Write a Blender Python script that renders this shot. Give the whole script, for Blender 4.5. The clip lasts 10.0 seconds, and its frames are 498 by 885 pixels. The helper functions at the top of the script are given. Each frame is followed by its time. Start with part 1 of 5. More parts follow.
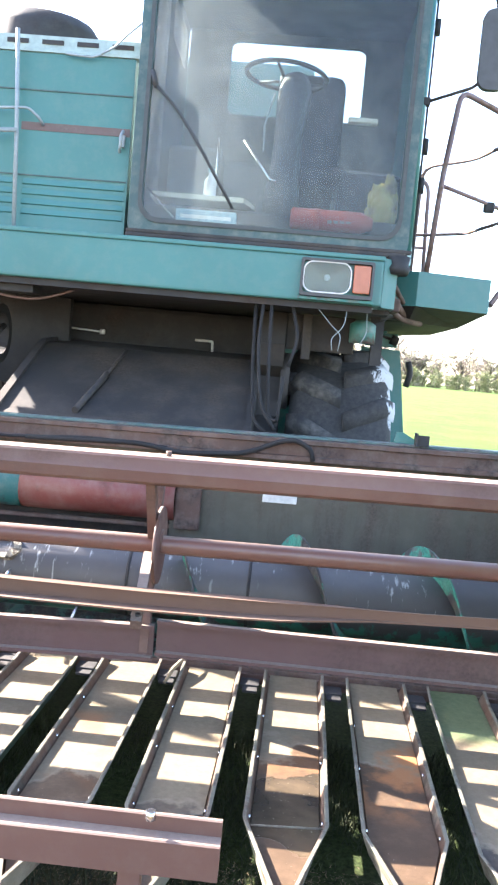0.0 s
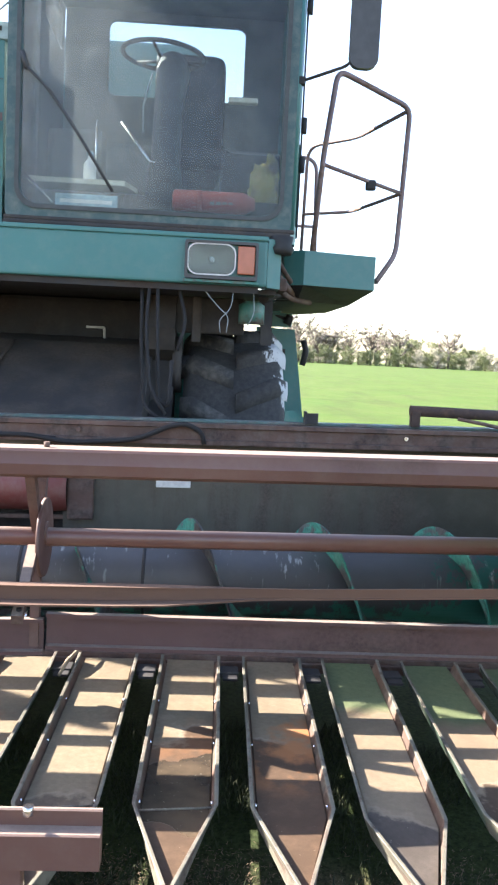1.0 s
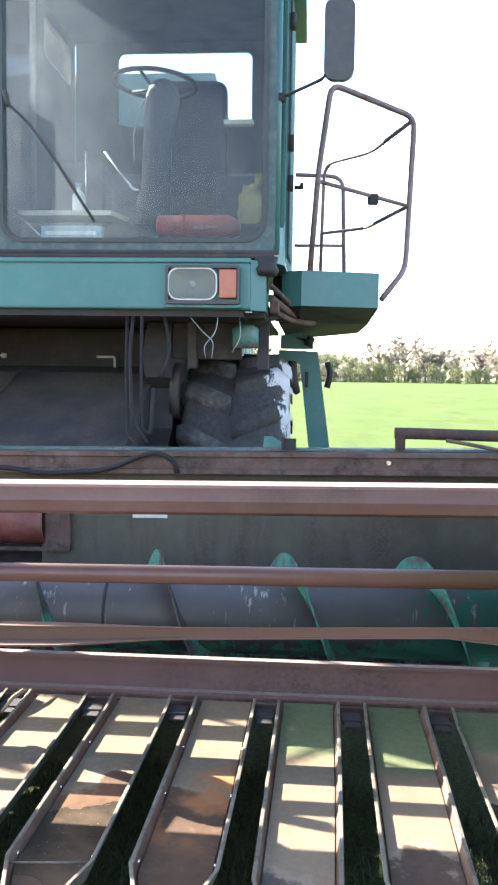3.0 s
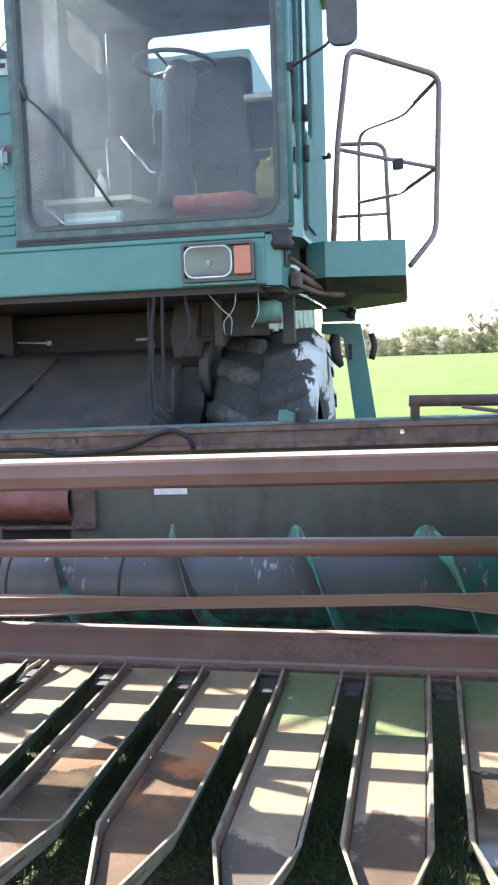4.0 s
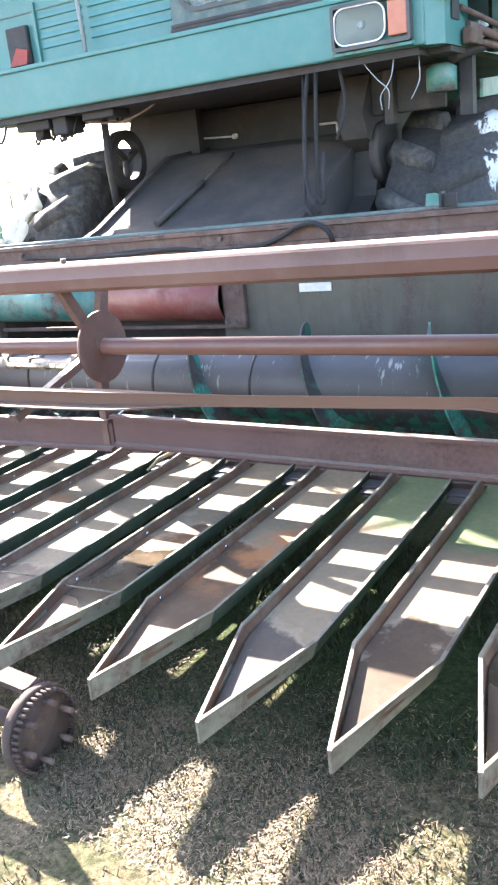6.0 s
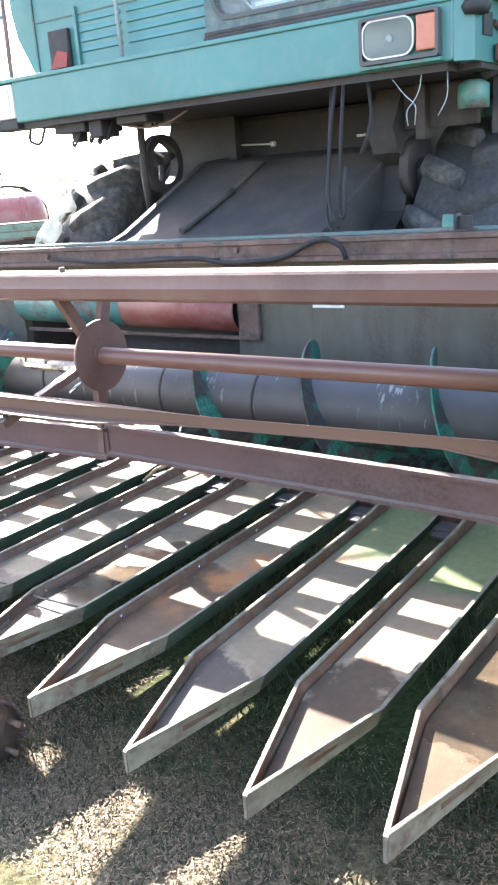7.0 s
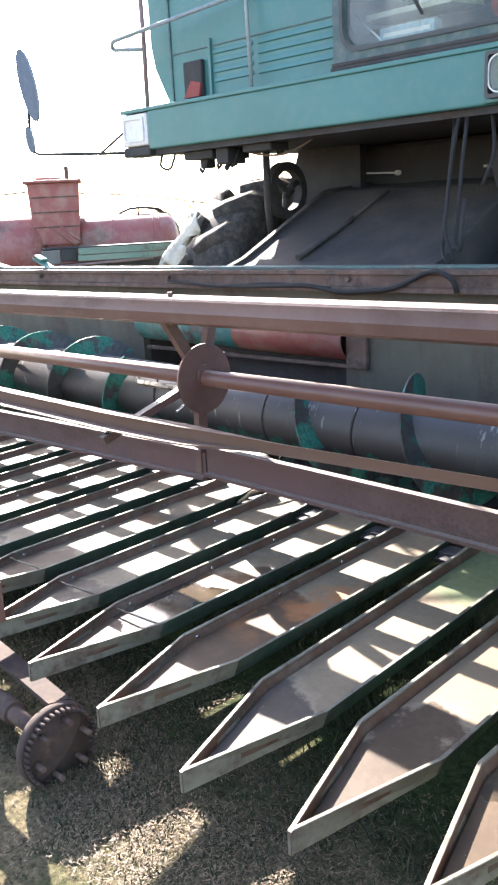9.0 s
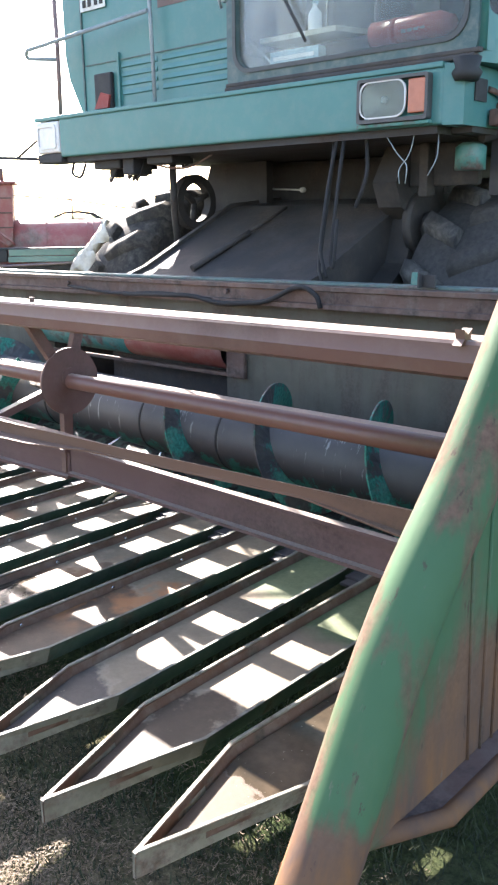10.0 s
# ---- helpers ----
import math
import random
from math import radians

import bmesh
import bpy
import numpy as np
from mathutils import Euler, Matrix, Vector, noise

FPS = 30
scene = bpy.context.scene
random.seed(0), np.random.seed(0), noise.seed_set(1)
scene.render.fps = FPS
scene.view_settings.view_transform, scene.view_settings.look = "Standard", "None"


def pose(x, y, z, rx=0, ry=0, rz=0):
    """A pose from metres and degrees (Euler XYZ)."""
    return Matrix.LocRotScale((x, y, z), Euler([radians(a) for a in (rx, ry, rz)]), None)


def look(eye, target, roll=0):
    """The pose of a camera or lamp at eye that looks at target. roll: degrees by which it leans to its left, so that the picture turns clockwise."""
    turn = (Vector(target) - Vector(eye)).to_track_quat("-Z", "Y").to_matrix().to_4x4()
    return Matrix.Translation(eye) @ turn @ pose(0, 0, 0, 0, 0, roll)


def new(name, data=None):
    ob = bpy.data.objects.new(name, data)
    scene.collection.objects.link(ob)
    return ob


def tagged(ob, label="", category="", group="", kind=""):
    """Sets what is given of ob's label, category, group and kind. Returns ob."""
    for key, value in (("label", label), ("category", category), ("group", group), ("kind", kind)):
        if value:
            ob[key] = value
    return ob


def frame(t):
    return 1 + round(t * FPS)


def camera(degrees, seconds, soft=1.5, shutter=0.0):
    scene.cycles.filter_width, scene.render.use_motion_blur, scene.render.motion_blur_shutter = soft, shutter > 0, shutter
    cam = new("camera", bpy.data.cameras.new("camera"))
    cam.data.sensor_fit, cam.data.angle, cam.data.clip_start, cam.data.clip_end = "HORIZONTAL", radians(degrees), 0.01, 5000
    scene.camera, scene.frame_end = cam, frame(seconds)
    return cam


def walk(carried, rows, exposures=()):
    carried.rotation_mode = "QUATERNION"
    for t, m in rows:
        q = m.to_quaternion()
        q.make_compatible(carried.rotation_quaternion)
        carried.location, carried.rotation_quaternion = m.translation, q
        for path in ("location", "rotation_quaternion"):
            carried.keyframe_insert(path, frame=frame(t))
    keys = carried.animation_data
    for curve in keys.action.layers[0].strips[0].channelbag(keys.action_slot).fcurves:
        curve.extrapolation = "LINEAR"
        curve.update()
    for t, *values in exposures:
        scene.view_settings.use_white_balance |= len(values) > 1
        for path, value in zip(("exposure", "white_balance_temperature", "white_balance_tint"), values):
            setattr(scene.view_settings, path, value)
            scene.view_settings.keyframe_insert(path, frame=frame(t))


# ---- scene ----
cam = camera(32.9, 10.0, 2.3)
PATH = [
    (0, (0.076, 0.128, 1.477), (-0.007, 2.119, 1.301), 5.1),
    (0.5, (0.106, 0.132, 1.49), (0.189, 2.121, 1.301), 3.9),
    (1, (0.197, 0.128, 1.489), (0.311, 2.114, 1.285), 2.8),
    (1.5, (0.416, 0.09, 1.503), (0.49, 2.078, 1.3), 1.8),
    (2, (0.553, 0.107, 1.503), (0.542, 2.096, 1.297), 1.3),
    (2.5, (0.673, 0.196, 1.494), (0.58, 2.187, 1.33), 0.5),
    (2.7, (0.708, 0.245, 1.51), (0.603, 2.237, 1.362), 0.9),
    (4, (1.179, 0.291, 1.484), (0.795, 2.243, 1.283), -2.0),
    (4.5, (1.29, 0.409, 1.452), (0.828, 2.342, 1.227), -0.6),
    (5, (1.397, 0.524, 1.422), (0.788, 2.384, 1.011), -0.9),
    (5.5, (1.606, 0.553, 1.418), (0.758, 2.271, 0.844), -4.8),
    (6, (1.772, 0.614, 1.408), (0.755, 2.224, 0.797), -6.3),
    (6.2, (1.821, 0.657, 1.405), (0.787, 2.256, 0.792), -5.9),
    (7.3, (2.032, 0.812, 1.459), (0.814, 2.286, 0.871), -4.0),
    (7.5, (2.101, 0.812, 1.467), (0.813, 2.23, 0.891), -4.1),
    (8, (2.154, 0.814, 1.484), (0.76, 2.151, 0.965), -4.2),
    (8.5, (2.064, 0.839, 1.477), (0.679, 2.187, 0.962), -3.6),
    (9, (2.041, 0.858, 1.467), (0.676, 2.216, 0.928), -3.0),
    (9.5, (2.195, 0.946, 1.47), (0.843, 2.32, 0.937), -1.6),
    (10, (2.445, 1.044, 1.48), (1.134, 2.46, 0.955), -0.6),
]
walk(cam, [(t, look(eye, target, roll)) for t, eye, target, roll in PATH], exposures=[(0.0, 3.42, 6550, 16), (0.5, 2.95, 6550, 16), (1.0, 2.68, 6550, 16), (1.5, 2.62, 6550, 16), (2.0, 2.84, 6550, 16), (2.5, 2.94, 6550, 16), (4.0, 3.05, 6550, 16), (4.5, 3.0, 6550, 16), (5.2, 3.4, 6550, 16), (6.0, 3.68, 6550, 16), (7.5, 3.4, 6550, 16), (8.0, 2.9, 6550, 16), (10.0, 2.92, 6550, 16)])


# ---- light ----
SUN = Vector((-1.47, 0.69, 1.0)).normalized()      # towards the sun
world = bpy.data.worlds.new("world")
scene.world = world
world.use_nodes = True
wt = world.node_tree
wt.nodes.clear()
sky = wt.nodes.new("ShaderNodeTexSky")
sky.sky_type, sky.sun_disc = "NISHITA", False
sky.sun_elevation = math.asin(SUN.z)
sky.sun_rotation = math.atan2(SUN.x, SUN.y)
sky.air_density, sky.dust_density = 1.0, 1.2
bg, wo = wt.nodes.new("ShaderNodeBackground"), wt.nodes.new("ShaderNodeOutputWorld")
bg.inputs["Strength"].default_value = 0.105
wt.links.new(sky.outputs[0], bg.inputs[0])
wt.links.new(bg.outputs[0], wo.inputs[0])
lamp = bpy.data.lights.new("sun", "SUN")
lamp.energy, lamp.angle, lamp.color = 5.0, radians(0.5), (1.0, 0.94, 0.84)
sun = new("sun", lamp)
sun.matrix_world = look(SUN * 50, (0, 0, 0))

# ---- materials ----


def nodes_of(name):
    m = bpy.data.materials.new(name)
    m.use_nodes = True
    nt = m.node_tree
    return m, nt, nt.nodes["Principled BSDF"]


def link(nt, a, b):
    nt.links.new(a, b)


def noise_of(nt, scale, detail=6, rough=0.6, stretch=None):
    tc = nt.nodes.new("ShaderNodeNewGeometry")
    n = nt.nodes.new("ShaderNodeTexNoise")
    n.inputs["Scale"].default_value, n.inputs["Detail"].default_value, n.inputs["Roughness"].default_value = scale, detail, rough
    if stretch:
        mp = nt.nodes.new("ShaderNodeMapping")
        mp.inputs["Scale"].default_value = stretch
        link(nt, tc.outputs["Position"], mp.inputs["Vector"])
        link(nt, mp.outputs[0], n.inputs["Vector"])
    else:
        link(nt, tc.outputs["Position"], n.inputs["Vector"])
    return n.outputs["Fac"]


def ramp(nt, fac, stops):
    r = nt.nodes.new("ShaderNodeValToRGB")
    el = r.color_ramp.elements
    while len(el) < len(stops):
        el.new(0.5)
    for e, (p, c) in zip(el, stops):
        e.position = p
        e.color = (*c, 1) if isinstance(c, tuple) else (c, c, c, 1)
    link(nt, fac, r.inputs[0])
    return r.outputs[0]


def mixed(nt, fac, a, b, blend="MIX"):
    n = nt.nodes.new("ShaderNodeMix")
    n.data_type, n.blend_type = "RGBA", blend
    if isinstance(fac, float):
        n.inputs["Factor"].default_value = fac
    else:
        link(nt, fac, n.inputs["Factor"])
    for sock, v in ((n.inputs["A"], a), (n.inputs["B"], b)):
        if isinstance(v, tuple):
            sock.default_value = (*v, 1)
        else:
            link(nt, v, sock)
    return n.outputs["Result"]


def bump(nt, bsdf, height, strength, distance=0.01):
    b = nt.nodes.new("ShaderNodeBump")
    b.inputs["Strength"].default_value, b.inputs["Distance"].default_value = strength, distance
    link(nt, height, b.inputs["Height"])
    link(nt, b.outputs[0], bsdf.inputs["Normal"])


def math_of(nt, op, a, b):
    n = nt.nodes.new("ShaderNodeMath")
    n.operation = op
    for sock, v in zip(n.inputs, (a, b)):
        if isinstance(v, (int, float)):
            sock.default_value = v
        else:
            link(nt, v, sock)
    return n.outputs[0]


def span(nt, v, a, b):
    """0 at a, 1 at b, clamped."""
    n = nt.nodes.new("ShaderNodeMapRange")
    n.inputs["From Min"].default_value, n.inputs["From Max"].default_value = a, b
    link(nt, v, n.inputs["Value"])
    return n.outputs[0]


def worn(name, paint, under, lo=0.55, hi=0.62, scale=5.0, rough=0.5, dust=(0.32, 0.29, 0.24), dusty=0.25, tone=0.25, metal=0.0, grain=70.0, relief=0.25, stretch=None, lit_dust=0.0):
    """Painted or bare sheet metal: coat, patches of what lies under it, dust and fine grain; level tops can take a pale
    dust tone that also paints their sunlit strip.
    """
    m, nt, b = nodes_of(name)
    patch = ramp(nt, noise_of(nt, scale, 8, 0.65, stretch), [(lo, 0.0), (hi, 1.0)])
    wide = noise_of(nt, scale * 0.35, 3, 0.5)
    fine = noise_of(nt, grain, 5, 0.7)
    dark = tuple(c * (1 - tone) for c in paint)
    light = tuple(min(1, c * (1 + tone)) for c in paint)
    coat = mixed(nt, ramp(nt, wide, [(0.3, 0.0), (0.7, 1.0)]), dark, light)
    rust = mixed(nt, ramp(nt, fine, [(0.35, 0.0), (0.65, 1.0)]), tuple(c * 0.6 for c in under), tuple(min(1, c * 1.35) for c in under))
    col = mixed(nt, patch, coat, rust)
    dirt = ramp(nt, noise_of(nt, scale * 2.3, 6, 0.7), [(0.45, 0.0), (0.75, dusty)])
    col = mixed(nt, dirt, col, dust)
    # the pale tone on upward faces also brightens tops that the sun strikes
    if lit_dust:
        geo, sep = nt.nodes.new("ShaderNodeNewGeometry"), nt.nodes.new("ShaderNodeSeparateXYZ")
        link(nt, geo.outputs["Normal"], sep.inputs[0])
        lit_fac = math_of(nt, "MULTIPLY", span(nt, sep.outputs["Z"], 0.72, 0.96), ramp(nt, fine, [(0.25, lit_dust * 0.6), (0.6, lit_dust)]))
        col = mixed(nt, lit_fac, col, (0.36, 0.30, 0.24))
    link(nt, col, b.inputs["Base Color"])
    rr = ramp(nt, patch, [(0.0, rough), (1.0, 0.9)])
    link(nt, rr, b.inputs["Roughness"])
    b.inputs["Metallic"].default_value = metal
    bump(nt, b, mixed(nt, 0.5, patch, fine), relief, 0.004)
    return m


def plain(name, col, rough=0.6, metal=0.0, vary=0.2, scale=25.0, relief=0.1):
    m, nt, b = nodes_of(name)
    n = noise_of(nt, scale, 6, 0.65)
    link(nt, mixed(nt, ramp(nt, n, [(0.3, 0.0), (0.7, 1.0)]), tuple(c * (1 - vary) for c in col), tuple(min(1, c * (1 + vary)) for c in col)), b.inputs["Base Color"])
    b.inputs["Roughness"].default_value, b.inputs["Metallic"].default_value = rough, metal
    bump(nt, b, n, relief, 0.003)
    return m


RUST = (0.16, 0.075, 0.05)
teal = worn("teal_paint", (0.042, 0.158, 0.147), RUST, 0.72, 0.78, 7.0, 0.42, dusty=0.10, tone=0.07, relief=0.08)
door_teal = worn("dusty_teal_door_paint", (0.042, 0.140, 0.130), RUST, 0.72, 0.78, 7.0, 0.8, dusty=0.2, tone=0.1, relief=0.08)
edge_paint = worn("rubbed_teal_edge", (0.055, 0.105, 0.098), (0.10, 0.09, 0.08), 0.5, 0.62, 8.0, 0.5, dusty=0.3)
teal_old = worn("old_teal_paint", (0.035, 0.16, 0.135), (0.09, 0.06, 0.05), 0.52, 0.6, 5.0, 0.5, dusty=0.35)


def divider_green(name, streak, lo, hi, rust_top, rust_full, amount, inner=0.0):
    """Scuffed green paint: brown scrapes along the sheet, rust creeping up from the lower edge, bare inner side."""
    m, nt, b = nodes_of(name)
    geo = nt.nodes.new("ShaderNodeNewGeometry")
    sep = nt.nodes.new("ShaderNodeSeparateXYZ")
    link(nt, geo.outputs["Position"], sep.inputs[0])
    fine, mid = noise_of(nt, 60.0, 5, 0.7), noise_of(nt, 9.0, 5, 0.6, streak)
    coat = mixed(nt, ramp(nt, noise_of(nt, 2.4, 4, 0.55), [(0.3, 0.0), (0.7, 1.0)]), (0.032, 0.078, 0.036), (0.054, 0.114, 0.058))
    coat = mixed(nt, ramp(nt, mid, [(0.5, 0.0), (0.75, 0.5)]), coat, (0.085, 0.115, 0.062))
    brown = mixed(nt, ramp(nt, fine, [(0.3, 0.0), (0.7, 1.0)]), (0.078, 0.048, 0.034), (0.140, 0.090, 0.062))
    orange = mixed(nt, ramp(nt, mid, [(0.35, 0.0), (0.65, 1.0)]), (0.085, 0.055, 0.042), (0.165, 0.082, 0.036))
    low = math_of(nt, "MULTIPLY", span(nt, sep.outputs["Z"], rust_top, rust_full), amount)
    bare = math_of(nt, "MULTIPLY", span(nt, sep.outputs["X"], 1.795, 1.752), inner)
    total = math_of(nt, "ADD", math_of(nt, "ADD", noise_of(nt, 4.5, 8, 0.62, streak), low), bare)
    patch = ramp(nt, total, [(lo, 0.0), (hi, 1.0)])
    col = mixed(nt, patch, coat, mixed(nt, span(nt, sep.outputs["Z"], rust_top, rust_full), brown, orange))
    chip = math_of(nt, "MULTIPLY", ramp(nt, noise_of(nt, 17.0, 6, 0.7, streak), [(0.64, 0.0), (0.67, 1.0)]), 0.8)
    col = mixed(nt, chip, col, (0.060, 0.040, 0.030))
    col = mixed(nt, ramp(nt, noise_of(nt, 28.0, 6, 0.7, streak), [(0.62, 0.0), (0.70, 0.5)]), col, (0.13, 0.115, 0.09))
    link(nt, col, b.inputs["Base Color"])
    link(nt, ramp(nt, patch, [(0.0, 0.74), (1.0, 0.92)]), b.inputs["Roughness"])
    b.inputs["Specular IOR Level"].default_value = 0.18
    bump(nt, b, mixed(nt, 0.5, patch, fine), 0.12, 0.004)
    return m


green_scraped = divider_green("scraped_green_edge", (2.6, 1.3, 0.45), 0.50, 0.62, 0.64, 0.56, 0.30, 0.16)
green_worn = divider_green("worn_green_paint", (1.3, 1.3, 0.4), 0.55, 0.72, 0.82, 0.52, 0.34)
reel_red = worn("oxide_red_paint", (0.118, 0.056, 0.044), (0.085, 0.052, 0.039), 0.5, 0.66, 3.0, 0.55, dust=(0.22, 0.17, 0.13), dusty=0.22, tone=0.2, stretch=(0.4, 1, 1), lit_dust=0.5)
beam_red = worn("dull_maroon_paint", (0.088, 0.043, 0.040), (0.066, 0.040, 0.033), 0.54, 0.72, 3.0, 0.6, dust=(0.18, 0.14, 0.11), dusty=0.14, tone=0.12, relief=0.12, stretch=(0.3, 1, 1), lit_dust=0.5)
slat_brown = worn("brown_slat_paint", (0.098, 0.047, 0.028), (0.076, 0.042, 0.026), 0.5, 0.66, 4.0, 0.6, dust=(0.18, 0.13, 0.09), dusty=0.1, tone=0.15, relief=0.1, stretch=(0.3, 1, 1), lit_dust=0.1)
rusty = worn("rusted_steel", (0.098, 0.056, 0.042), (0.062, 0.040, 0.033), 0.5, 0.62, 7.0, 0.75, dusty=0.2)
old_rust = worn("deep_flaking_rust", (0.042, 0.026, 0.021), (0.082, 0.045, 0.029), 0.55, 0.7, 16.0, 0.9, dust=(0.15, 0.11, 0.08), dusty=0.2, relief=0.5)
pipe_paint = worn("rubbed_oxide_pipe", (0.150, 0.068, 0.052), (0.130, 0.078, 0.058), 0.5, 0.66, 4.0, 0.34, dust=(0.22, 0.17, 0.13), dusty=0.18, tone=0.2, relief=0.08, stretch=(0.3, 1, 1), lit_dust=0.5)
wall_metal = worn("weathered_header_sheet", (0.068, 0.064, 0.046), (0.074, 0.055, 0.043), 0.48, 0.66, 3.5, 0.7, dust=(0.16, 0.15, 0.12), dusty=0.25, tone=0.4, stretch=(1.6, 1, 0.25))
flight_paint = worn("chipped_flight_paint", (0.050, 0.048, 0.048), (0.030, 0.19, 0.140), 0.475, 0.52, 6.0, 0.5, dusty=0.2)
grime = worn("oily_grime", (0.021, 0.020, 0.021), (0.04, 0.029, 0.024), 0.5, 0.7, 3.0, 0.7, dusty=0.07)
dusty_black = worn("dusty_black_sheet", (0.024, 0.022, 0.021), (0.058, 0.044, 0.034), 0.47, 0.66, 2.2, 0.75, dust=(0.16, 0.125, 0.10), dusty=0.25, tone=0.35, stretch=(1, 1, 0.5))
black = plain("black_rubber", (0.018, 0.018, 0.018), 0.7)
seal_rubber = plain("grey_seal_rubber", (0.05, 0.055, 0.055), 0.6)
hose_rubber = plain("dusty_hose_rubber", (0.016, 0.015, 0.015), 0.9)
tyre_rubber = worn("dusty_tyre_rubber", (0.028, 0.027, 0.026), (0.06, 0.055, 0.05), 0.5, 0.7, 6.0, 0.85, dusty=0.3)


def auger_material():
    """Rubbed grey tube: scratches above, darker by height and flaking teal paint left below."""
    m, nt, b = nodes_of("rubbed_auger_tube")
    geo = nt.nodes.new("ShaderNodeNewGeometry")
    sep = nt.nodes.new("ShaderNodeSeparateXYZ")
    link(nt, geo.outputs["Position"], sep.inputs[0])
    fine = noise_of(nt, 55.0, 5, 0.7)
    steel = mixed(nt, ramp(nt, noise_of(nt, 3.0, 5, 0.6), [(0.3, 0.0), (0.7, 1.0)]), (0.070, 0.066, 0.068), (0.118, 0.108, 0.106))
    zone = ramp(nt, noise_of(nt, 1.7, 2, 0.5), [(0.42, 0.0), (0.58, 1.0)])
    scratch = ramp(nt, noise_of(nt, 16.0, 5, 0.65, (2.4, 1.0, 0.35)), [(0.60, 0.0), (0.66, 0.85)])
    both = nt.nodes.new("ShaderNodeMath")
    both.operation = "MULTIPLY"
    link(nt, zone, both.inputs[0])
    link(nt, scratch, both.inputs[1])
    col = mixed(nt, both.outputs[0], steel, (0.46, 0.46, 0.44))
    low = nt.nodes.new("ShaderNodeMapRange")
    low.inputs["From Min"].default_value, low.inputs["From Max"].default_value = 0.55, 0.44
    low.inputs["To Min"].default_value, low.inputs["To Max"].default_value = -0.22, 0.0
    link(nt, sep.outputs["Z"], low.inputs["Value"])
    add = nt.nodes.new("ShaderNodeMath")
    add.operation = "ADD"
    link(nt, low.outputs[0], add.inputs[0])
    # more of the paint is left towards the outer end
    outer = math_of(nt, "MULTIPLY", span(nt, sep.outputs["X"], 1.05, 1.40), 0.24)
    link(nt, math_of(nt, "ADD", noise_of(nt, 11.0, 8, 0.78, (1.0, 1.0, 0.5)), outer), add.inputs[1])
    # the grey turns darker towards the bottom
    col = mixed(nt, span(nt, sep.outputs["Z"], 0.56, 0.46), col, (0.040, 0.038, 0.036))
    col = mixed(nt, ramp(nt, add.outputs[0], [(0.47, 0.0), (0.50, 0.9)]), col, (0.024, 0.140, 0.105))
    link(nt, col, b.inputs["Base Color"])
    b.inputs["Roughness"].default_value = 0.5
    bump(nt, b, fine, 0.15, 0.003)
    return m


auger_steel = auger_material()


def splashed_rubber(name, line):
    """Tyre rubber with white paint brushed on the outer end of the bars."""
    m, nt, b = nodes_of(name)
    geo = nt.nodes.new("ShaderNodeNewGeometry")
    sep = nt.nodes.new("ShaderNodeSeparateXYZ")
    link(nt, geo.outputs["Position"], sep.inputs[0])
    n = noise_of(nt, 6.5, 8, 0.72, (1.0, 1.0, 0.55))
    ma = nt.nodes.new("ShaderNodeMath")
    ma.operation = "MULTIPLY_ADD"
    link(nt, n, ma.inputs[0])
    ma.inputs[1].default_value = 0.42
    link(nt, sep.outputs["X"], ma.inputs[2])
    fac = ramp(nt, ma.outputs[0], [(line, 0.0), (line + 0.015, 1.0)])
    fine = noise_of(nt, 40.0, 6, 0.7)
    rub = mixed(nt, ramp(nt, fine, [(0.3, 0.0), (0.7, 1.0)]), (0.02, 0.02, 0.02), (0.055, 0.05, 0.046))
    link(nt, mixed(nt, fac, rub, (0.50, 0.50, 0.50)), b.inputs["Base Color"])
    b.inputs["Roughness"].default_value = 0.85
    bump(nt, b, fine, 0.3, 0.004)
    return m


lug_paint = splashed_rubber("splashed_lug_rubber", 0.765)
side_paint = splashed_rubber("splashed_tyre_rubber", 0.845)
rail_steel = worn("brown_rail_paint", (0.17, 0.11, 0.105), (0.15, 0.09, 0.06), 0.55, 0.65, 12.0, 0.5, dusty=0.2)
pale_rail = plain("pale_grey_rail", (0.24, 0.28, 0.29), 0.5)
pale_teal = plain("pale_teal_rail", (0.28, 0.36, 0.35), 0.5)
rust_fade = worn("faded_rust_stain", (0.135, 0.088, 0.080), (0.110, 0.105, 0.095), 0.42, 0.62, 3.0, 0.6, dusty=0.1, stretch=(0.5, 1, 1))
rim_white = plain("pale_plate", (0.55, 0.55, 0.52), 0.5)
seat_cloth = plain("dark_seat_cloth", (0.022, 0.023, 0.03), 0.9, vary=0.25, scale=8)
console = plain("grey_console", (0.032, 0.034, 0.036), 0.6)
lining = plain("dusty_cab_lining", (0.13, 0.13, 0.125), 0.85, vary=0.3, scale=6)
red_can = worn("faded_red_can", (0.22, 0.028, 0.022), (0.16, 0.10, 0.085), 0.66, 0.74, 12.0, 0.65, dusty=0.12)
lip_paint = worn("dull_red_lip_paint", (0.19, 0.048, 0.037), (0.10, 0.05, 0.04), 0.55, 0.66, 5.0, 0.5, dusty=0.3, tone=0.15)
yellow_cloth = worn("yellow_cloth", (0.21, 0.175, 0.06), (0.10, 0.08, 0.05), 0.5, 0.62, 9.0, 0.9, dusty=0.3)
blue_card = plain("pale_blue_card", (0.30, 0.45, 0.50), 0.6, vary=0.4, scale=40)
cab_trim = worn("dark_teal_trim", (0.036, 0.078, 0.078), (0.07, 0.06, 0.05), 0.66, 0.74, 6.0, 0.5, dusty=0.3, tone=0.15, relief=0.08)
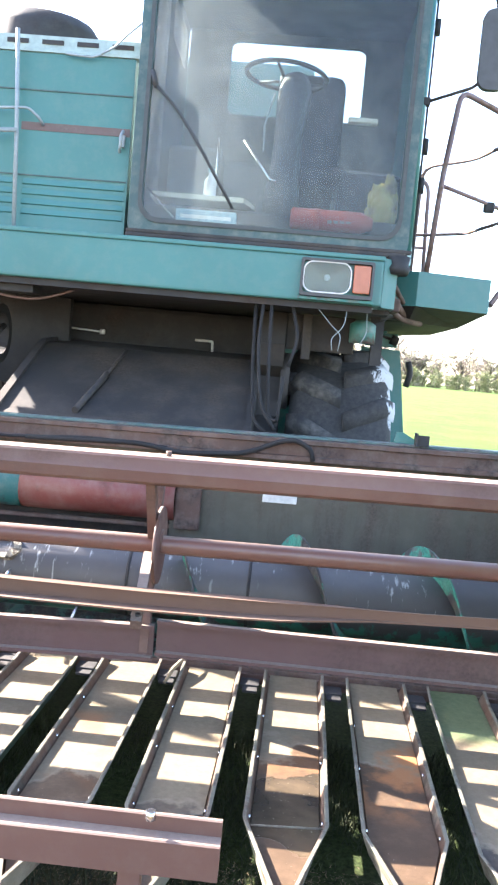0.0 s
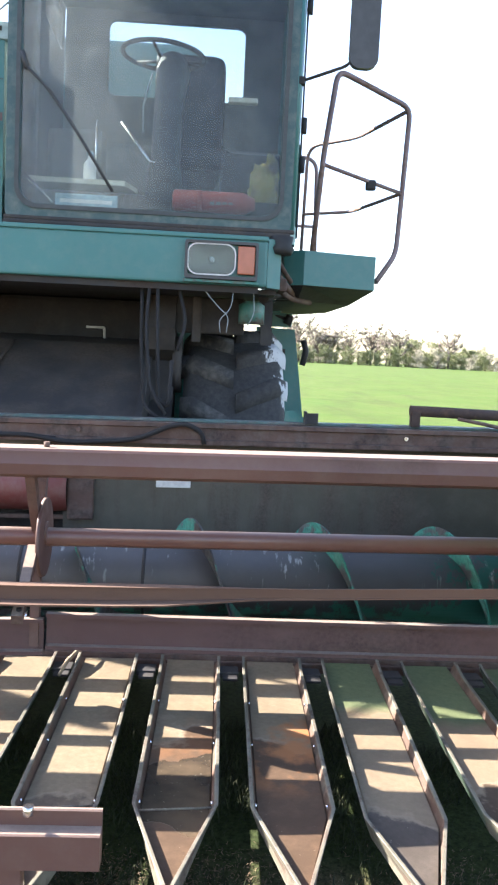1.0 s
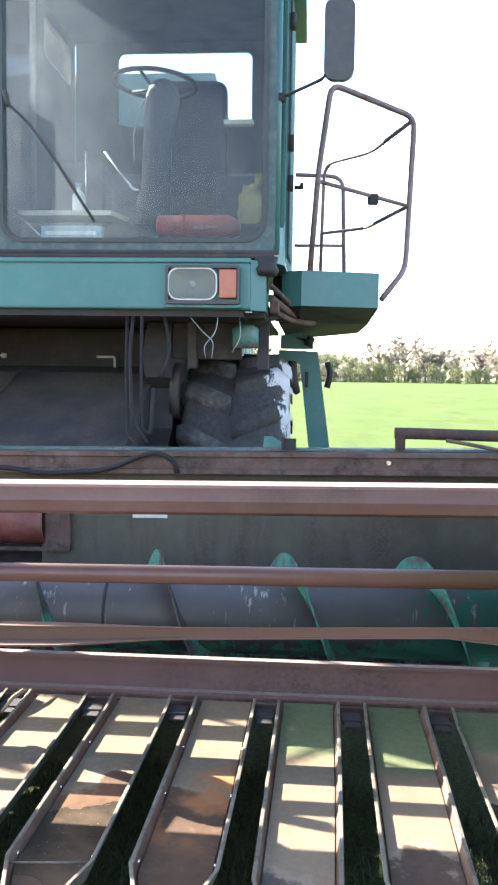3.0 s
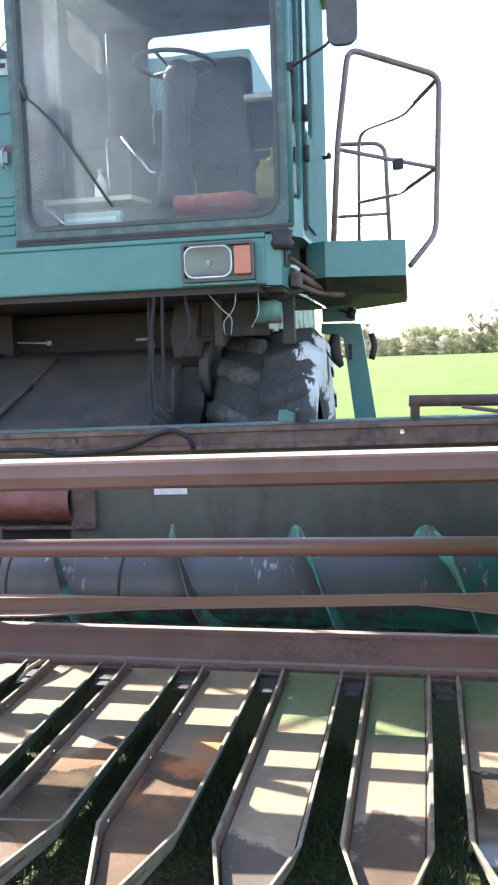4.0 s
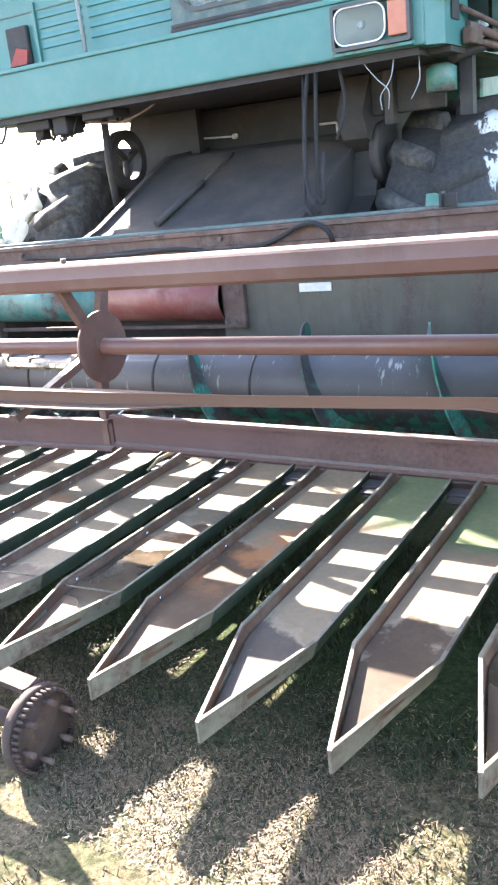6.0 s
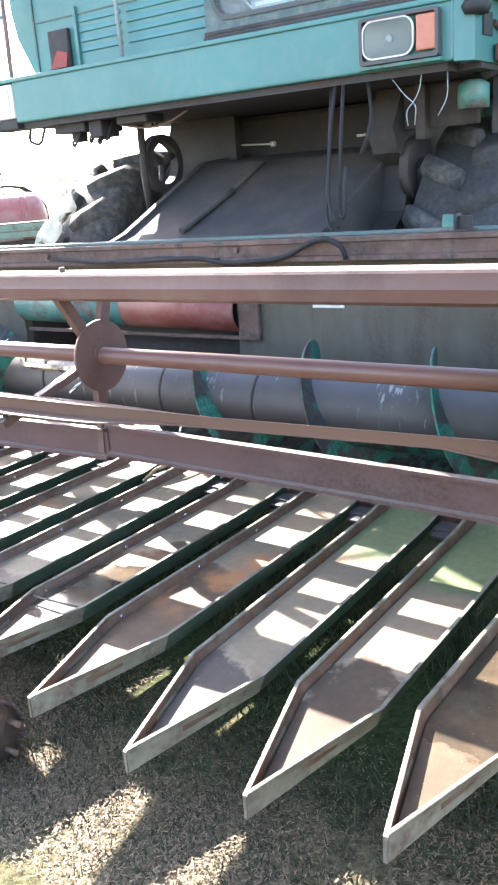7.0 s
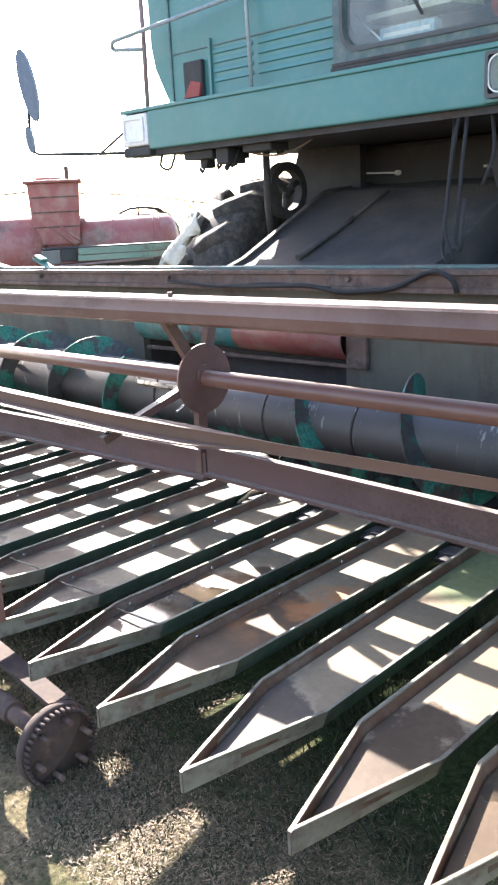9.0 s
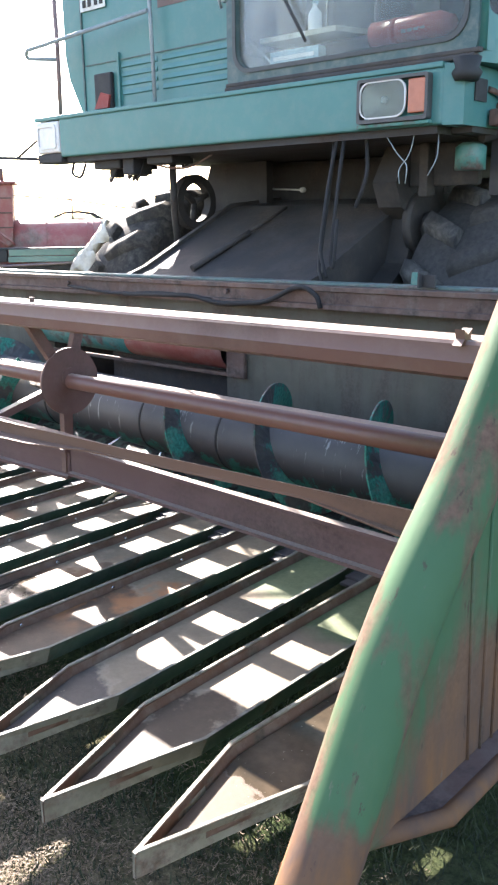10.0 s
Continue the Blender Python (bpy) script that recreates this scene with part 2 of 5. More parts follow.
trough_paint = worn("flaking_trough_paint", (0.022, 0.085, 0.062), (0.02, 0.02, 0.02), 0.46, 0.52, 10.0, 0.55, dusty=0.15, stretch=(1, 1, 0.4))
cream = plain("cream_board", (0.55, 0.52, 0.42), 0.6)
hatch_paint = worn("peeling_cream_paint", (0.30, 0.26, 0.19), (0.10, 0.08, 0.06), 0.5, 0.56, 22.0, 0.7, dusty=0.2)
bottle_white = plain("milky_plastic", (0.70, 0.72, 0.72), 0.35)
rag_brown = plain("dry_stalk", (0.24, 0.19, 0.12), 0.9, vary=0.3, scale=30)
rag = plain("dirty_white_cloth", (0.62, 0.58, 0.50), 0.95, vary=0.2, scale=15, relief=0.5)
tank_red = worn("faded_tank_red", (0.27, 0.075, 0.065), (0.16, 0.10, 0.08), 0.55, 0.68, 2.5, 0.5, dusty=0.45, dust=(0.4, 0.33, 0.28))
box_green = worn("faded_green_board", (0.13, 0.20, 0.16), (0.12, 0.09, 0.07), 0.55, 0.65, 3.0, 0.6, dusty=0.4)
chrome = plain("bright_metal", (0.7, 0.7, 0.7), 0.25, 1.0, 0.05)
orange_lens = plain("amber_lens", (0.38, 0.118, 0.066), 0.25, vary=0.1)
lens_body = plain("headlight_reflector", (0.27, 0.235, 0.20), 0.5, 0.7, 0.12, 9)
lens_pale = plain("milky_lamp_lens", (0.60, 0.58, 0.56), 0.3, vary=0.12)
mirror_shell = plain("blue_grey_mirror_shell", (0.09, 0.11, 0.15), 0.3)
fuse_dark = plain("dark_bezel", (0.05, 0.05, 0.05), 0.5)


def glass_material(name, tint, haze, milky=0.0):
    """Dirty glazing: mostly clear, with a thin dull film that also paints haze, and real gloss."""
    m, nt, b = nodes_of(name)
    nt.nodes.remove(b)
    tr, gl, df = nt.nodes.new("ShaderNodeBsdfTransparent"), nt.nodes.new("ShaderNodeBsdfGlossy"), nt.nodes.new("ShaderNodeBsdfDiffuse")
    tr.inputs["Color"].default_value = (*tint, 1)
    gl.inputs["Roughness"].default_value = 0.03
    df.inputs["Color"].default_value = (0.5, 0.5, 0.48, 1)
    tl = nt.nodes.new("ShaderNodeBsdfTranslucent")
    tl.inputs["Color"].default_value = (0.62, 0.64, 0.66, 1)
    dust = nt.nodes.new("ShaderNodeMixShader")
    dust.inputs[0].default_value = 0.6
    link(nt, df.outputs[0], dust.inputs[1])
    link(nt, tl.outputs[0], dust.inputs[2])
    a, c = nt.nodes.new("ShaderNodeMixShader"), nt.nodes.new("ShaderNodeMixShader")
    film = ramp(nt, mixed(nt, 0.3, noise_of(nt, 2.6, 6, 0.65), noise_of(nt, 13.0, 3, 0.5)), [(0.36, haze * 0.5), (0.54, haze * 1.0), (0.70, haze * 1.9)])
    if milky:
        # a milky reflection is painted into the film beside the engine
        geo = nt.nodes.new("ShaderNodeNewGeometry")
        sep = nt.nodes.new("ShaderNodeSeparateXYZ")
        link(nt, geo.outputs["Position"], sep.inputs[0])
        gain = math_of(nt, "ADD", math_of(nt, "MULTIPLY", span(nt, sep.outputs["X"], 0.0, -0.65), milky), 0.4)
        film = math_of(nt, "MULTIPLY", film, gain)
    link(nt, film, a.inputs[0])
    link(nt, tr.outputs[0], a.inputs[1])
    link(nt, dust.outputs[0], a.inputs[2])
    fr = nt.nodes.new("ShaderNodeFresnel")
    fr.inputs["IOR"].default_value = 1.36
    link(nt, fr.outputs[0], c.inputs[0])
    link(nt, a.outputs[0], c.inputs[1])
    link(nt, gl.outputs[0], c.inputs[2])
    link(nt, c.outputs[0], nt.nodes["Material Output"].inputs["Surface"])
    return m


windscreen_glass = glass_material("dusty_windscreen", (0.90, 0.93, 0.93), 0.085, 2.1)
side_glass = glass_material("cab_side_glass", (0.82, 0.88, 0.88), 0.06)


def pan_material(name, green_y=9.0, stain_y=2.28, wet=(0.0, 0.0), orange=0.0, pink=0.0, nose=(0.115, 0.089, 0.064)):
    """Weathered cream pan sheet: old green paint behind green_y, brown silt before stain_y with a ragged shore, standing water between the wet lines."""
    m, nt, b = nodes_of(name)
    oi = nt.nodes.new("ShaderNodeObjectInfo")
    geo = nt.nodes.new("ShaderNodeNewGeometry")
    sep = nt.nodes.new("ShaderNodeSeparateXYZ")
    link(nt, geo.outputs["Position"], sep.inputs[0])
    mid, wide, fine = noise_of(nt, 7.0, 5, 0.6), noise_of(nt, 2.6, 3, 0.5), noise_of(nt, 48.0, 6, 0.7)
    grit = ramp(nt, fine, [(0.3, 0.0), (0.7, 1.0)])
    cream = mixed(nt, grit, (0.155, 0.122, 0.079), (0.230, 0.186, 0.124))
    cream = mixed(nt, pink, cream, (0.212, 0.150, 0.102))
    # each sheet is a little lighter or dirtier than the next
    cream = mixed(nt, math_of(nt, "MULTIPLY", oi.outputs["Random"], 0.30), cream, (0.15, 0.120, 0.082))
    cream = mixed(nt, ramp(nt, mid, [(0.50, 0.0), (0.72, 0.5)]), cream, (0.135, 0.105, 0.073))
    green = mixed(nt, grit, (0.084, 0.108, 0.052), (0.132, 0.155, 0.082))
    y = sep.outputs["Y"]
    shift = math_of(nt, "ADD", math_of(nt, "MULTIPLY", math_of(nt, "SUBTRACT", wide, 0.5), 0.9), math_of(nt, "MULTIPLY", math_of(nt, "SUBTRACT", mid, 0.5), 0.5))
    yw = math_of(nt, "ADD", y, shift)
    yg = math_of(nt, "ADD", y, math_of(nt, "MULTIPLY", math_of(nt, "SUBTRACT", mid, 0.5), 0.12))
    col = mixed(nt, span(nt, yg, green_y - 0.03, green_y + 0.03), cream, green)
    silt = mixed(nt, grit, tuple(c * 0.72 for c in nose), tuple(c * 1.15 for c in nose))
    silt = mixed(nt, ramp(nt, mid, [(0.45, 0.0), (0.6, 1.0)]), silt, tuple(c * 0.72 for c in nose))
    stain = span(nt, yw, stain_y + 0.02, stain_y - 0.03)
    col = mixed(nt, math_of(nt, "MULTIPLY", stain, 0.93), col, silt)
    # a paler rim of dried scum along the shore, and rust showing through
    scum = math_of(nt, "MULTIPLY", span(nt, yw, stain_y + 0.05, stain_y + 0.02), span(nt, yw, stain_y - 0.02, stain_y + 0.01))
    col = mixed(nt, math_of(nt, "MULTIPLY", scum, 0.35), col, (0.30, 0.25, 0.185))
    blot = math_of(nt, "MULTIPLY", ramp(nt, noise_of(nt, 8.5, 4, 0.5), [(0.46, 0.0), (0.60, 1.0)]), orange)
    col = mixed(nt, math_of(nt, "MULTIPLY", math_of(nt, "MULTIPLY", blot, span(nt, y, 2.84, 2.78)), span(nt, y, 2.30, 2.45)), col, (0.29, 0.125, 0.050))
    flecks = ramp(nt, noise_of(nt, 120.0, 2, 0.5), [(0.73, 0.0), (0.77, 0.7)])
    col = mixed(nt, math_of(nt, "MULTIPLY", flecks, stain), col, (0.26, 0.225, 0.165))
    link(nt, col, b.inputs["Base Color"])
    rough, spec = 0.55, 0.22
    pool = None
    if wet[0]:
        ys = math_of(nt, "ADD", y, math_of(nt, "MULTIPLY", shift, 0.35))
        pool = math_of(nt, "MULTIPLY", span(nt, ys, wet[0] + 0.006, wet[0] - 0.006), span(nt, ys, wet[1] - 0.006, wet[1] + 0.006))
        mud = mixed(nt, ramp(nt, mid, [(0.4, 0.0), (0.65, 1.0)]), (0.045, 0.036, 0.026), (0.095, 0.070, 0.046))
        scum2 = ramp(nt, noise_of(nt, 90.0, 3, 0.55), [(0.68, 0.0), (0.72, 0.6)])
        link(nt, mixed(nt, pool, col, mixed(nt, scum2, mud, (0.24, 0.21, 0.16))), b.inputs["Base Color"])
        link(nt, ramp(nt, pool, [(0.0, rough), (1.0, 0.07)]), b.inputs["Roughness"])
        link(nt, ramp(nt, pool, [(0.0, spec), (1.0, 0.5)]), b.inputs["Specular IOR Level"])
        bump(nt, b, math_of(nt, "MULTIPLY", fine, math_of(nt, "SUBTRACT", 1.03, pool)), 0.22, 0.003)
    else:
        b.inputs["Roughness"].default_value, b.inputs["Specular IOR Level"].default_value = rough, spec
        bump(nt, b, fine, 0.22, 0.003)
    return m


BROWN = (0.085, 0.052, 0.032)
pan_cream = pan_material("weathered_pan_sheet")
pan_silted = pan_material("silted_pan_sheet", stain_y=2.45, nose=(0.125, 0.085, 0.055), orange=0.5)
pan_kinds = {
    -4: pan_silted,
    -2: pan_silted,
    0: pan_material("brown_stained_pan_sheet", stain_y=2.66, wet=(2.50, 2.14), nose=BROWN, orange=0.25),
    1: pan_material("rust_stained_pan_sheet", stain_y=2.60, nose=BROWN, orange=0.9),
    2: pan_material("green_backed_pan_sheet", green_y=2.90, stain_y=2.26, nose=(0.072, 0.061, 0.052), pink=0.25),
    3: pan_material("green_backed_silted_pan_sheet", green_y=2.80, stain_y=2.30, nose=(0.066, 0.046, 0.031), pink=0.5),
    4: pan_material("olive_pan_with_rain_water", green_y=2.95, stain_y=2.56, wet=(2.60, 2.14), nose=(0.080, 0.054, 0.034), pink=0.5),
}
pan_rim = worn("scuffed_pan_rim", (0.125, 0.122, 0.09), (0.085, 0.062, 0.045), 0.5, 0.62, 8.0, 0.6, dusty=0.3)
rim_cream = worn("pale_pan_edge", (0.120, 0.112, 0.084), (0.082, 0.060, 0.044), 0.50, 0.66, 14.0, 0.55, dusty=0.2)
pan_green = worn("dark_green_pan_side", (0.030, 0.056, 0.038), (0.065, 0.048, 0.034), 0.54, 0.66, 7.0, 0.55, dusty=0.14)

pan_inner = worn("brown_pan_inside", (0.082, 0.044, 0.028), (0.056, 0.050, 0.034), 0.54, 0.68, 6.0, 0.6, dusty=0.25)


# ---- mesh helpers ----


def add_box(bm, x0, x1, y0, y1, z0, z1, bevel=0.0, seg=2):
    vs = [bm.verts.new((x, y, z)) for x in (x0, x1) for y in (y0, y1) for z in (z0, z1)]
    fs = [bm.faces.new([vs[i] for i in f]) for f in ((0, 1, 3, 2), (4, 6, 7, 5), (0, 4, 5, 1), (2, 3, 7, 6), (0, 2, 6, 4), (1, 5, 7, 3))]
    if bevel:
        es = list({e for f in fs for e in f.edges})
        bmesh.ops.bevel(bm, geom=es, offset=bevel, segments=seg, affect="EDGES", profile=0.6)
    return bm


def fillet(pts, r, n=4):
    """Round the inner corners of a line of points."""
    pts = [Vector(p) for p in pts]
    out = [pts[0]]
    for a, b, c in zip(pts, pts[1:], pts[2:]):
        d1, d2 = (a - b), (c - b)
        k = min(r, d1.length * 0.45, d2.length * 0.45)
        p, q = b + d1.normalized() * k, b + d2.normalized() * k
        for i in range(n + 1):
            t = i / n
            out.append((1 - t) ** 2 * p + 2 * t * (1 - t) * b + t * t * q)
    out.append(pts[-1])
    return out


def add_tube(bm, pts, r, n=8, round_r=0.0):
    pts = fillet(pts, round_r) if round_r else [Vector(p) for p in pts]
    rings, up = [], None
    for i, p in enumerate(pts):
        d = (pts[min(i + 1, len(pts) - 1)] - pts[max(i - 1, 0)]).normalized()
        if up is None:
            up = d.orthogonal().normalized()
        up = (up - d * up.dot(d)).normalized()
        side = d.cross(up)
        rr = r[i] if isinstance(r, (list, tuple)) else r
        rings.append([bm.verts.new(p + rr * (math.cos(a) * up + math.sin(a) * side)) for a in (2 * math.pi * k / n for k in range(n))])
    for a, b in zip(rings, rings[1:]):
        for k in range(n):
            f = bm.faces.new((a[k], a[(k + 1) % n], b[(k + 1) % n], b[k]))
            f.smooth = True
    bm.faces.new(rings[0][::-1])
    bm.faces.new(rings[-1])
    return bm


def add_prism(bm, poly, axis, a, b):
    """A flat outline drawn along an axis from a to b. axis 'x': (y, z); 'y': (x, z); 'z': (x, y)."""
    def put(p, v):
        return {"x": (v, p[0], p[1]), "y": (p[0], v, p[1]), "z": (p[0], p[1], v)}[axis]
    lo, hi = [bm.verts.new(put(p, a)) for p in poly], [bm.verts.new(put(p, b)) for p in poly]
    n = len(poly)
    for i in range(n):
        bm.faces.new((lo[i], lo[(i + 1) % n], hi[(i + 1) % n], hi[i]))
    bm.faces.new(lo[::-1])
    bm.faces.new(hi)
    bmesh.ops.recalc_face_normals(bm, faces=bm.faces[:])
    return bm


def add_disc(bm, centre, axis, r, thick, n=32):
    c, d = Vector(centre), Vector(axis).normalized()
    return add_tube(bm, [c - d * thick / 2, c + d * thick / 2], r, n)


def rounded(x0, x1, z0, z1, r, n=5):
    out = []
    for cx, cz, a0 in ((x1 - r, z1 - r, 0), (x0 + r, z1 - r, 90), (x0 + r, z0 + r, 180), (x1 - r, z0 + r, 270)):
        out += [(cx + r * math.cos(radians(a0 + 90 * i / n)), cz + r * math.sin(radians(a0 + 90 * i / n))) for i in range(n + 1)]
    return out


def add_frame(bm, outer, inner, axis, a, b):
    """A frame between two outlines with the same number of points."""
    def put(p, v):
        return {"x": (v, p[0], p[1]), "y": (p[0], v, p[1]), "z": (p[0], p[1], v)}[axis]
    rows = [[bm.verts.new(put(p, v)) for p in o] for o, v in ((outer, a), (inner, a), (inner, b), (outer, b))]
    n = len(outer)
    for r0, r1 in zip(rows, rows[1:] + rows[:1]):
        for i in range(n):
            bm.faces.new((r0[i], r0[(i + 1) % n], r1[(i + 1) % n], r1[i]))
    bmesh.ops.recalc_face_normals(bm, faces=bm.faces[:])
    return bm


def mesh_of(name, bm, material):
    me = bpy.data.meshes.new(name)
    bm.normal_update()
    bm.to_mesh(me)
    bm.free()
    me.materials.append(material)
    return me


def thing(name, at, label, category, group="", kind=""):
    """An Empty at the base of a thing, for its parts."""
    ob = new(name)
    ob.location = at
    ob.empty_display_size = 0.1
    return tagged(ob, label, category, group, kind)


def part(name, bm, material, parent, label=""):
    ob = new(name, mesh_of(name, bm, material))
    ob.parent = parent
    if parent.type == "EMPTY":
        ob.matrix_parent_inverse = Matrix.Translation(-parent.location)
    return tagged(ob, label)


def single(name, bm, material, label, category, kind="", group=""):
    return tagged(new(name, mesh_of(name, bm, material)), label, category, group, kind)


def B():
    return bmesh.new()


def box(*a, **k):
    return add_box(B(), *a, **k)


def tube(pts, r, n=8, round_r=0.0):
    return add_tube(B(), pts, r, n, round_r)


# ---- ground and distance ----


def ground_material():
    m, nt, b = nodes_of("field_and_yard_ground")
    geo = nt.nodes.new("ShaderNodeNewGeometry")
    sep = nt.nodes.new("ShaderNodeSeparateXYZ")
    link(nt, geo.outputs["Position"], sep.inputs[0])
    fine, mid, wide = noise_of(nt, 60.0, 8, 0.75), noise_of(nt, 9.0, 6, 0.65), noise_of(nt, 0.35, 4, 0.6)
    straw = mixed(nt, ramp(nt, fine, [(0.35, 0.0), (0.68, 1.0)]), (0.042, 0.035, 0.021), (0.215, 0.175, 0.105))
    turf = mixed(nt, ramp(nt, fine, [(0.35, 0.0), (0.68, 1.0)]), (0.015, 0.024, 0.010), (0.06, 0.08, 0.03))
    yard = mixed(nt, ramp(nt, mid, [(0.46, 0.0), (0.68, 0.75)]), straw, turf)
    # green turf under the header, its dark tone also painting shade between the pans
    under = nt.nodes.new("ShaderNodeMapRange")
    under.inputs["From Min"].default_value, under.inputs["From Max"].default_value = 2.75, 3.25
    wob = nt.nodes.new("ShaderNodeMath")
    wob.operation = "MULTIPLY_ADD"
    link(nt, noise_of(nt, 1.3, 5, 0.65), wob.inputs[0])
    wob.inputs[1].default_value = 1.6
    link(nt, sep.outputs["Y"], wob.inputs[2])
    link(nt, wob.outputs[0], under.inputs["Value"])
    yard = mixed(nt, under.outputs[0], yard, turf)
    rows = noise_of(nt, 1.6, 5, 0.6, (0.25, 1.4, 1))
    crop = mixed(nt, ramp(nt, rows, [(0.35, 0.0), (0.62, 1.0)]), (0.077, 0.108, 0.027), (0.053, 0.104, 0.020))
    crop = mixed(nt, ramp(nt, wide, [(0.45, 0.0), (0.7, 0.5)]), crop, (0.100, 0.118, 0.040))
    tuft = noise_of(nt, 2.6, 8, 0.75, (0.30, 0.07, 1))
    crop = mixed(nt, ramp(nt, tuft, [(0.48, 0.0), (0.66, 0.75)]), crop, (0.05, 0.066, 0.022))
    far = nt.nodes.new("ShaderNodeMapRange")
    far.inputs["From Min"].default_value, far.inputs["From Max"].default_value = 9.0, 13.0
    link(nt, sep.outputs["Y"], far.inputs["Value"])
    link(nt, mixed(nt, far.outputs[0], yard, crop), b.inputs["Base Color"])
    b.inputs["Roughness"].default_value = 0.95
    b.inputs["Specular IOR Level"].default_value = 0.1
    bump(nt, b, mixed(nt, 0.5, fine, mid), 0.8, 0.03)
    return m


bm = B()
xs = [-900, -300, -60, -12] + [-5 + 0.25 * i for i in range(41)] + [12, 60, 300, 900]
ys = [-300, -60, -10] + [-1 + 0.25 * i for i in range(25)] + [12, 40, 120, 260, 500, 1200]
grid = [[bm.verts.new((x, y, 0.045 + 0.012 * noise.noise((x * 1.7, y * 1.7, 0)) if -5 < x < 5 and -1 < y < 4 else (0.0 if y < 30 else min(0.5, y * 0.0015)))) for x in xs] for y in ys]
for r0, r1 in zip(grid, grid[1:]):
    for i in range(len(xs) - 1):
        bm.faces.new((r0[i], r0[i + 1], r1[i + 1], r1[i])).smooth = True
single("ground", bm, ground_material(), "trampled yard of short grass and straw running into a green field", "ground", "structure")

# ---- sunflower header ----
header = thing("sunflower_header", (-1.0, 3.6, 0.0), "sunflower header with long pointed steel pans and auger trough", "header")
HX0, HX1 = -3.75, 1.758
for x0, x1, z0 in ((-0.42, HX1, 0.30), (HX0, -1.95, 0.30), (-1.949, -0.421, 0.94)):
    part("back_wall", box(x0, x1, 3.985, 4.03, z0, 1.084), wall_metal, header, "weathered grey-brown back sheet with rust")
part("top_beam", add_prism(B(), [(3.918, 1.085), (4.06, 1.085), (4.06, 1.18), (3.918, 1.18), (3.918, 1.162), (3.932, 1.158), (3.932, 1.109), (3.918, 1.105)], "x", HX0, HX1), rusty, header, "rusty channel along the top of the wall")
part("top_edge", box(HX0, HX1, 3.985, 4.062, 1.181, 1.193, 0.003), edge_paint, header, "dull teal painted top edge")
trough = [(3.34, 0.30), (3.41, 0.265), (3.55, 0.24), (3.70, 0.25), (3.83, 0.30), (3.92, 0.39), (3.98, 0.55)]
part("trough", add_prism(B(), trough + [(y + 0.006, z - 0.012) for y, z in trough[::-1]], "x", HX0, HX1), trough_paint, header, "dark curved trough sheet with flaking green paint")
part("cutter_bar", add_box(add_box(B(), HX0, HX1, 3.305, 3.365, 0.262, 0.300, 0.004), HX0, HX1, 3.32, 3.34, 0.300, 0.318, 0.002), rusty, header, "rusty cutter bar")
part("label_plate", box(0.0, 0.158, 3.978, 3.984, 0.877, 0.915, 0.002), rim_white, header, "blank pale plate")
# clip, bracket and tube on the top beam
part("clip", add_box(add_box(B(), 0.665, 0.675, 3.94, 4.0, 1.19, 1.25, 0.003), 0.675, 0.73, 3.965, 3.975, 1.19, 1.24, 0.003), grime, header)
part("wall_tube", add_box(add_tube(B(), [(1.16, 3.99, 1.265), (1.72, 3.99, 1.25)], 0.025, 10), 1.165, 1.205, 3.965, 4.02, 1.19, 1.262, 0.004), old_rust, header, "rusty tube on a bracket")
part("brace_rod", tube([(1.38, 3.97, 1.235), (1.5, 3.95, 1.215), (1.72, 3.94, 1.17)], 0.009, 6), rusty, header)
for x in (1.13, -0.35, -1.6, -2.9):
    part("bolt", add_disc(B(), (x, 3.915, 1.14), (0, 1, 0), 0.011, 0.02, 6), chrome if x > 1 else rusty, header)
part("hose", tube([(-1.1, 3.91, 1.10), (-0.565, 3.91, 1.112), (-0.40, 3.908, 1.08), (-0.092, 3.908, 1.10), (0.055, 3.905, 1.168), (0.13, 3.90, 1.182), (0.20, 3.905, 1.142), (0.212, 3.912, 1.09)], 0.011, 8, 0.09), hose_rubber, header, "black hose along the beam")
part("cable", tube([(-1.6, 3.915, 1.125), (-1.2, 3.91, 1.095), (-0.8, 3.912, 1.12), (-0.45, 3.915, 1.10)], 0.007, 6, 0.1), hose_rubber, header)
part("hinge", add_prism(B(), [(0.58, 1.194), (0.69, 1.194), (0.69, 1.204), (0.62, 1.243), (0.585, 1.243)], "y", 4.03, 4.042), teal_old, header, "teal hinge tab")
for x, tl in ((-3.57, 12), (-2.95, 24)):
    bm = add_box(box(-0.10, 0.09, -0.035, 0.035, 0.0, 0.012, 0.003), -0.10, -0.02, -0.03, 0.03, 0.012, 0.035, 0.006)
    bm.transform(pose(x, 4.0, 1.205, 0, tl, 8))
    part("hinge", bm, teal_old, header, "teal hinge tab")

# feeder throat with its drum
throat = part("throat_side", box(-1.95, -1.94, 4.031, 4.5, 0.28, 0.94), grime, header, "dark throat side")
part("throat_side", box(-0.43, -0.42, 4.031, 4.5, 0.28, 0.94), grime, header, "dark throat side")
part("throat_back", box(-1.95, -0.42, 4.5, 4.52, 0.25, 0.97), grime, header)
curve = [(4.02 - 0.11 * math.sin(radians(a)), 0.845 - 0.11 * math.cos(radians(a))) for a in range(10, 171, 16)]
for nm, x0, x1, mt, lb in (("lip_red", -1.12, -0.40, lip_paint, "faded red lip"), ("lip_green", -1.93, -1.123, teal_old, "green lip")):
    part(nm.split("_")[0] + "_lip", add_prism(B(), curve + [(y + 0.012, z) for y, z in curve[::-1]], "x", x0, x1), mt, header, lb).data.shade_smooth()
